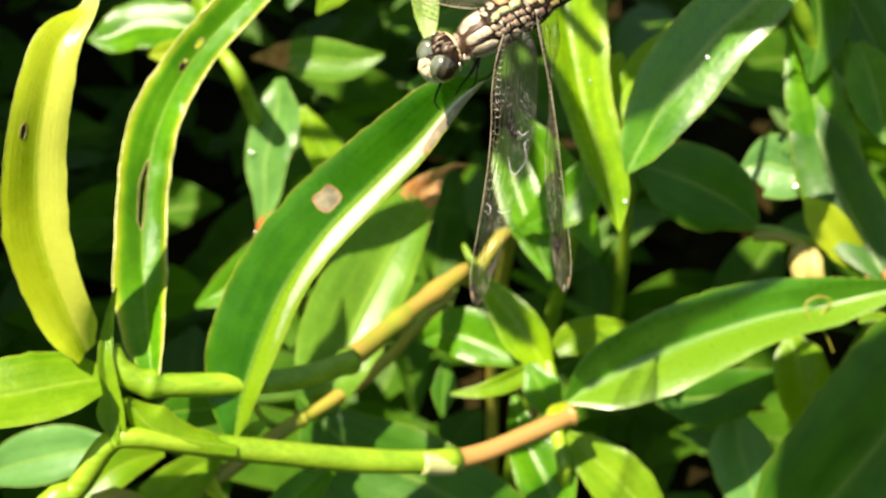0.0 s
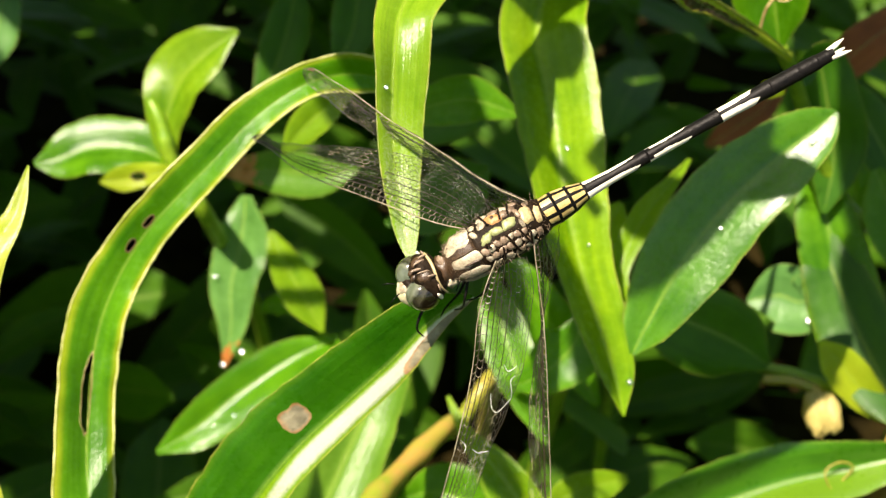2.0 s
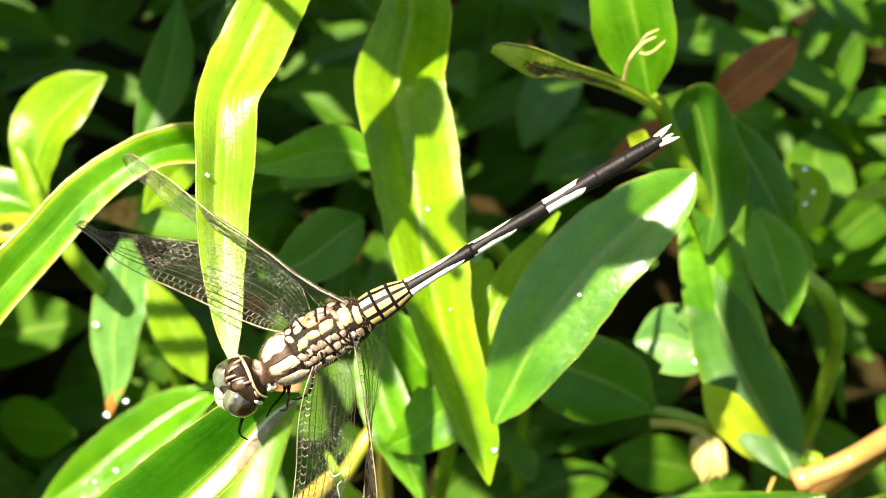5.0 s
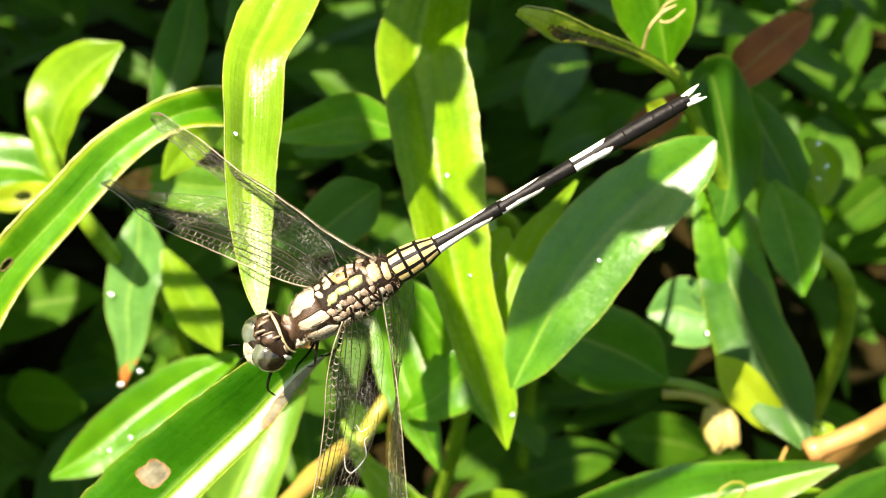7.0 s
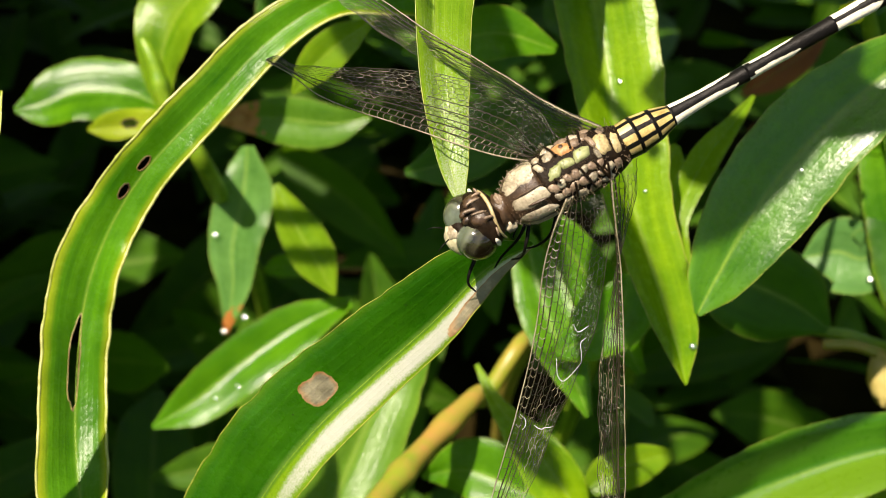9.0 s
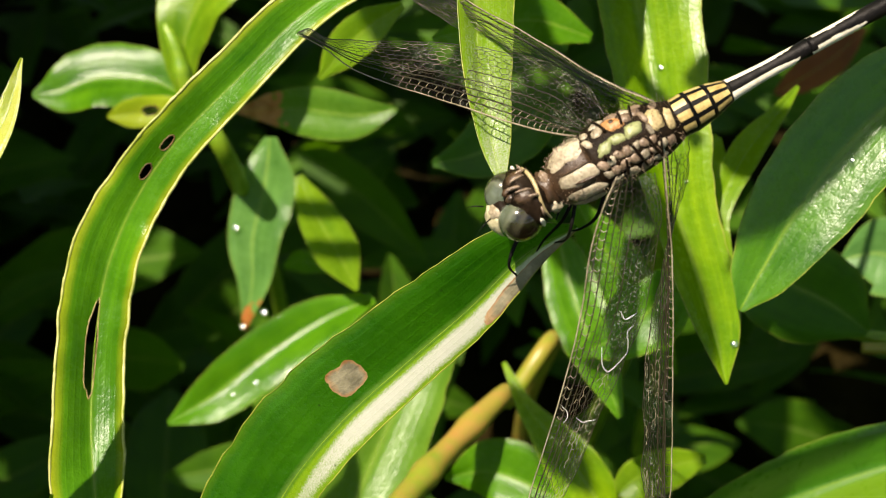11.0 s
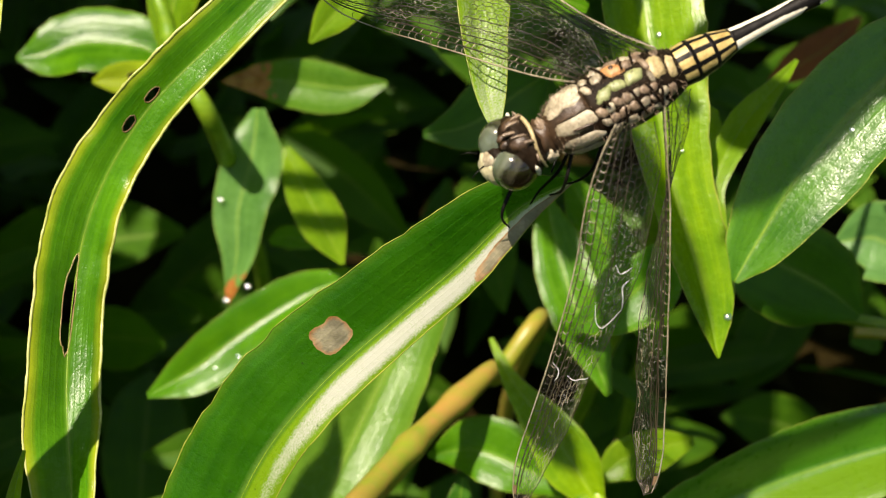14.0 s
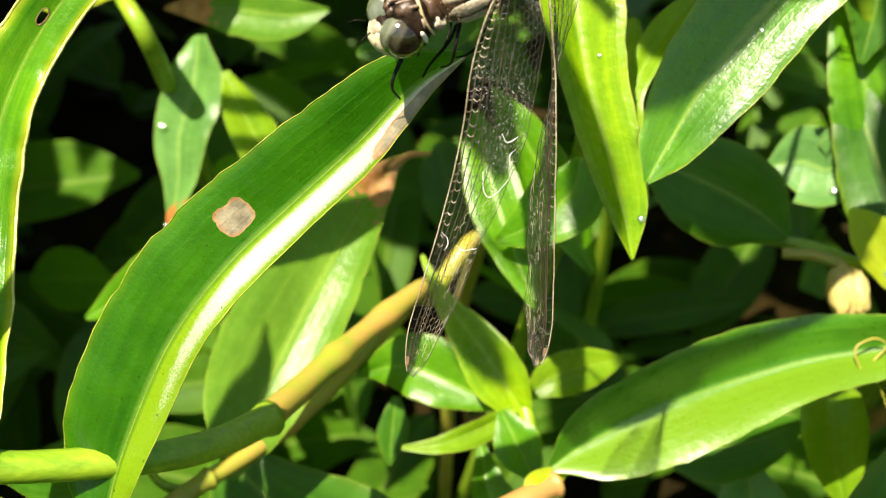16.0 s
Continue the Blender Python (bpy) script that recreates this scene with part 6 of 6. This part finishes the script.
def wing(rows, label, seed, creases=()):
    """A clear wing through rows of a point on its leading edge and one on its trailing edge."""
    fine = np.array(spline(rows, 241))
    lift0 = unit(np.cross(fine[120, :3] - fine[0, :3], fine[60, 3:] - fine[60, :3]))

    def at(s, v, up=0.0):
        """s from root to tip, v from the leading edge to the trailing one."""
        k = min(max(s, 0.0), 1.0) * 240
        i = min(int(k), 239)
        row = fine[i] + (fine[i + 1] - fine[i]) * (k - i)
        wide = min(1.0, 3 * float(np.linalg.norm(row[3:] - row[:3])))
        pleat = 0.016 * math.cos(v * 40) * max(0.0, 1 - v * 1.6) * (1 - 0.6 * s)
        ruffle = 0.022 * noise.noise(Vector((s * 13, v * 5, seed))) + 0.010 * noise.noise(Vector((s * 40, v * 13, seed)))
        return row[:3] + (row[3:] - row[:3]) * v + lift0 * (wide * (pleat + ruffle * (0.3 + v)) + up)

    ns, nv = 80, 20
    verts = [at(i / ns, j / nv) for i in range(ns + 1) for j in range(nv + 1)]
    faces = [(i * (nv + 1) + j, i * (nv + 1) + j + 1, (i + 1) * (nv + 1) + j + 1, (i + 1) * (nv + 1) + j) for i in range(ns) for j in range(nv)]
    blade = link_mesh("wing", verts, faces, MEMBRANE, dragonfly, label)
    dark, pale, glint = ([], []), ([], []), ([], [])

    def vein(points, r, bag):
        v, f = tube_data(points, [r] * len(points), 3, False)
        bag[1].extend(tuple(i + len(bag[0]) for i in q) for q in f)
        bag[0].extend(v)

    rnd = random.Random(seed)
    # the strong long veins behind the leading edge, fanning from the root
    lines = (0.09, 0.20, 0.30, 0.42, 0.56)
    for v, e, r in zip(lines, (0.56, 0.97, 0.88, 0.80, 0.55), (0.0060, 0.0065, 0.0050, 0.0046, 0.0040)):
        vein([at(e * k / 40, v * (0.72 + 0.28 * min(1, k / 10)) + 0.05 * v * (k / 40) ** 2) for k in range(41)], r, dark)
    vein([at(k / 60, 1.0) for k in range(61)], 0.0034, dark)
    vein([at(0.998, j / 8) for j in range(9)], 0.0036, dark)
    # ladders of cross veins between the leading veins
    for a, b, count, e, bag, r in ((0.0, 0.09, 24, 0.55, pale, 0.0034), (0.09, 0.20, 24, 0.60, pale, 0.0042), (0.20, 0.30, 36, 0.9, dark, 0.0024), (0.30, 0.42, 40, 0.8, dark, 0.0022), (0.0, 0.20, 12, 1.0, dark, 0.0026)):
        first = 0.05 if e < 1 else 0.58
        for k in range(count):
            s = first + (min(e, 0.97) - first) * (k + rnd.uniform(-0.15, 0.15)) / count
            m = 0.72 + 0.28 * min(1.0, s * 4)
            vein([at(s, a * m), at(s + 0.004, (a + b) * m / 2, 0.004), at(s, b * m)], r, bag)
    # six-sided cells over the rest, smaller towards the rim
    rows_v = [0.36, 0.46, 0.555, 0.645, 0.73, 0.805, 0.875, 0.94, 1.0]
    steps = 92
    for j, v in enumerate(rows_v[:-1]):
        gap = rows_v[j + 1] - v
        path = []
        for k in range(4, steps):
            s = (k + rnd.uniform(-0.16, 0.16)) / steps
            path.append((s, v + gap * (0.24 if (k + j) % 2 else -0.10) + rnd.uniform(-0.1, 0.1) * gap))
        for k, (s, q) in enumerate(path[:-1]):
            # patches of outer veins take a paler colour as painted glints
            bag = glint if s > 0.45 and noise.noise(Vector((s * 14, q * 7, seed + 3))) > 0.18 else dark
            vein([at(*path[k]), at(*path[k + 1])], 0.0021, bag)
            if (k + 4 + j) % 2:
                vein([at(s, q), at(s + rnd.uniform(-0.002, 0.002), v + gap * 0.90)], 0.0021, bag)
    link_mesh("vein_net", dark[0], dark[1], VEIN, blade, "fine dark net of wing veins")
    link_mesh("vein_net", glint[0], glint[1], COSTA, blade, "outer wing veins coloured pale to stand for glints")
    lead = [at(k / 60, 0.0) for k in range(61)]
    v, f = tube_data(lead, [0.0064 - 0.002 * k / 60 for k in range(61)], 6)
    base = len(v)
    link_mesh("leading_vein", v + pale[0], f + [tuple(i + base for i in q) for q in pale[1]], COSTA, blade, "pale leading edge vein with its ladder of cross veins")
    # short spines along the leading edge
    v, f = [], []
    for k in range(90):
        p = at(k / 92, 0.0)
        d = unit(p - at(k / 92, 0.2)) * 0.020 + lift0 * rnd.uniform(-0.008, 0.012)
        w2, g = tube_data([p, p + d], [0.0022, 0.0008], 3, False)
        f += [tuple(i + len(v) for i in q) for q in g]
        v += w2
    tagged(link_mesh("spines", v, f, VEIN, blade), kind="stuff")
    patch = [at(0.885 + 0.055 * i / 6, 0.02 + 0.17 * j, 0.004 * side) for side in (1, -1) for i in range(7) for j in range(2)]
    pf = [(o + i * 2, o + i * 2 + 1, o + i * 2 + 3, o + i * 2 + 2) for o in (0, 14) for i in range(6)]
    link_mesh("wing_spot", patch, pf, STIGMA, blade, "brown wing spot near the tip")
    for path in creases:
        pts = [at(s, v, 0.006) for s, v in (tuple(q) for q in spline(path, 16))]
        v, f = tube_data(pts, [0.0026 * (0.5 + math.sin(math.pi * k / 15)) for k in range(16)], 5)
        link_mesh("wing_crease", v, f, CREASE, blade, "crease in the wing film, its bright glint painted white")
    return blade


FAR_FORE = ((-0.25, 0.19, 0.27, 0.04, 0.31, -0.02), (-0.42, 0.36, 0.17, 0.05, 0.59, -0.09), (-0.61, 0.6, 0.04, -0.08, 0.91, -0.18), (-0.83, 0.9, -0.1, -0.34, 1.23, -0.29), (-1.06, 1.22, -0.26, -0.63, 1.53, -0.42), (-1.3, 1.54, -0.42, -0.96, 1.82, -0.55), (-1.53, 1.9, -0.58, -1.31, 2.1, -0.69), (-1.66, 2.23, -0.71, -1.59, 2.33, -0.79), (-1.76, 2.43, -0.8, -1.71, 2.53, -0.84), (-1.83, 2.55, -0.85, -1.82, 2.56, -0.84))
FAR_HIND = ((0.39, 0.14, 0.22, 0.12, 0.32, -0.24), (0.25, 0.36, 0.16, 0.03, 0.56, -0.27), (0.09, 0.65, 0.09, -0.08, 0.85, -0.32), (-0.06, 1.01, -0.0, -0.25, 1.18, -0.37), (-0.24, 1.38, -0.09, -0.44, 1.51, -0.42), (-0.42, 1.76, -0.19, -0.66, 1.82, -0.47), (-0.58, 2.17, -0.28, -0.81, 2.18, -0.51), (-0.74, 2.49, -0.36, -0.93, 2.47, -0.53), (-0.84, 2.7, -0.42, -0.98, 2.65, -0.52), (-0.94, 2.77, -0.45, -0.98, 2.73, -0.46))
NEAR_FORE = ((-0.14, -0.23, 0.26, 0.13, -0.31, 0.11), (-0.35, -0.38, 0.14, 0.05, -0.56, -0.03), (-0.57, -0.59, -0.02, -0.15, -0.83, -0.19), (-0.8, -0.88, -0.21, -0.41, -1.13, -0.38), (-1.06, -1.16, -0.41, -0.73, -1.39, -0.56), (-1.34, -1.43, -0.61, -1.08, -1.63, -0.74), (-1.65, -1.71, -0.82, -1.43, -1.91, -0.93), (-1.89, -1.93, -0.98, -1.72, -2.1, -1.07), (-2.02, -2.1, -1.1, -1.92, -2.23, -1.15), (-2.07, -2.21, -1.16, -2.05, -2.27, -1.18))
NEAR_HIND = ((0.27, -0.16, 0.15, 0.57, -0.09, -0.35), (0.16, -0.4, 0.02, 0.42, -0.33, -0.46), (0.04, -0.69, -0.14, 0.17, -0.59, -0.58), (-0.12, -1.03, -0.34, -0.13, -0.89, -0.72), (-0.3, -1.37, -0.54, -0.4, -1.22, -0.86), (-0.49, -1.72, -0.74, -0.65, -1.58, -1.01), (-0.69, -2.08, -0.95, -0.87, -1.96, -1.16), (-0.85, -2.37, -1.12, -1.04, -2.28, -1.26), (-0.98, -2.54, -1.22, -1.12, -2.48, -1.31), (-1.08, -2.63, -1.28, -1.14, -2.62, -1.27))

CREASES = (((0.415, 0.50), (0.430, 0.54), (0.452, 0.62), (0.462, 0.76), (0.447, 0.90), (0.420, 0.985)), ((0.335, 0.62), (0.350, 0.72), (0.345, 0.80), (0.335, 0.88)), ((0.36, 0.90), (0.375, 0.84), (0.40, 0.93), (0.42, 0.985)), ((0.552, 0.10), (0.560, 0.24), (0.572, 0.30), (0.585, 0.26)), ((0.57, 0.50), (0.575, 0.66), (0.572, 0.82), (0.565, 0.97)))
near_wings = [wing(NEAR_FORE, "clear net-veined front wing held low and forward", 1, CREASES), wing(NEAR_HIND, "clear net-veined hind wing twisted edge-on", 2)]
wing(FAR_FORE, "clear net-veined front wing with a crumpled tip", 3)
wing(FAR_HIND, "clear net-veined hind wing seen nearly edge-on", 4)


# ---- water drops ----
def drop_mesh():
    bm = bmesh.new()
    bmesh.ops.create_icosphere(bm, subdivisions=3, radius=1.0)
    for v in bm.verts:
        v.co.z = v.co.z * 0.75 if v.co.z > 0 else v.co.z * 0.35
    me = bpy.data.meshes.new("water_drop")
    bm.to_mesh(me)
    bm.free()
    me.polygons.foreach_set("use_smooth", [True] * len(me.polygons))
    me.materials.append(WATER)
    return me


DROP = drop_mesh()
HIGH_DROPS = ((1.916, 15.684, 21.741, 0.035, -0.1, -0.59, 0.8), (2.158, 14.722, 20.871, 0.03, -0.04, -0.51, 0.86), (-0.378, 13.3, 24.225, 0.03, 0.01, -0.62, 0.79), (3.648, 14.061, 21.654, 0.03, -0.19, -0.53, 0.82), (4.765, 14.66, 22.507, 0.035, -0.24, -0.56, 0.79), (4.902, 14.637, 22.483, 0.035, -0.25, -0.56, 0.79), (4.845, 14.612, 22.453, 0.03, -0.25, -0.56, 0.79), (8.64, 19.61, 19.105, 0.05, -0.26, -0.55, 0.8), (2.159, 14.678, 20.897, 0.03, -0.17, -0.58, 0.79), (2.63, 13.354, 19.692, 0.05, -0.13, -0.47, 0.88))
LOW_DROPS = ((-3.767, 18.329, 15.04, 0.06, 0.11, -0.48, 0.87), (-3.42, 18.479, 15.216, 0.06, 0.1, -0.49, 0.86), (8.773, 19.35, 18.809, 0.05, -0.26, -0.53, 0.8), (8.617, 19.214, 18.651, 0.045, -0.26, -0.53, 0.81), (6.379, 16.961, 17.259, 0.06, -0.23, -0.48, 0.84), (3.051, 12.954, 16.427, 0.04, -0.15, -0.43, 0.89), (-3.391, 16.967, 15.158, 0.04, 0.11, -0.46, 0.88), (-3.749, 16.845, 15.014, 0.035, 0.12, -0.45, 0.88), (-3.889, 19.411, 16.277, 0.06, 0.17, -0.5, 0.85))
for x, y, z, r, nx, ny, nz in HIGH_DROPS + LOW_DROPS:
    ob = new("water_drop", DROP)
    ob.matrix_world = Matrix.Translation(Vector((x, y, z)) * CM) @ Vector((nx, ny, nz)).to_track_quat("Z", "Y").to_matrix().to_4x4() @ Matrix.Scale(r * CM, 4)
    tagged(ob, "clear round water drop on a leaf", "water drop", "drops on the leaves")


def motions():
    """The dragonfly's head tilts and turns back as it watches."""
    neck = pose(-0.66 * CM, 0, 0)
    rows = ((0.0, -10, 12, 8), (0.5, -12, 6, 4), (1.0, -14, 0, 0), (12.2, -14, 0, 0), (12.5, -8, 0, 4), (12.8, -14, 0, 0), (16.0, -14, 0, 0))
    for blade, root in zip(near_wings, (NEAR_FORE[0][:3], NEAR_HIND[0][:3])):
        hinge = pose(*(CM * c for c in root))
        walk(blade, [(t, hinge @ pose(0, 0, 0, 0, 0, rz) @ hinge.inverted()) for t, rz in ((0.0, 5.8), (0.3, 6.2), (0.55, 5.5), (0.8, -0.6), (1.2, 0.0), (16.0, 0.0))])
    walk(head, [(t, neck @ pose(0, 0, 0, rx, ry, rz) @ neck.inverted()) for t, rx, ry, rz in rows])


motions()
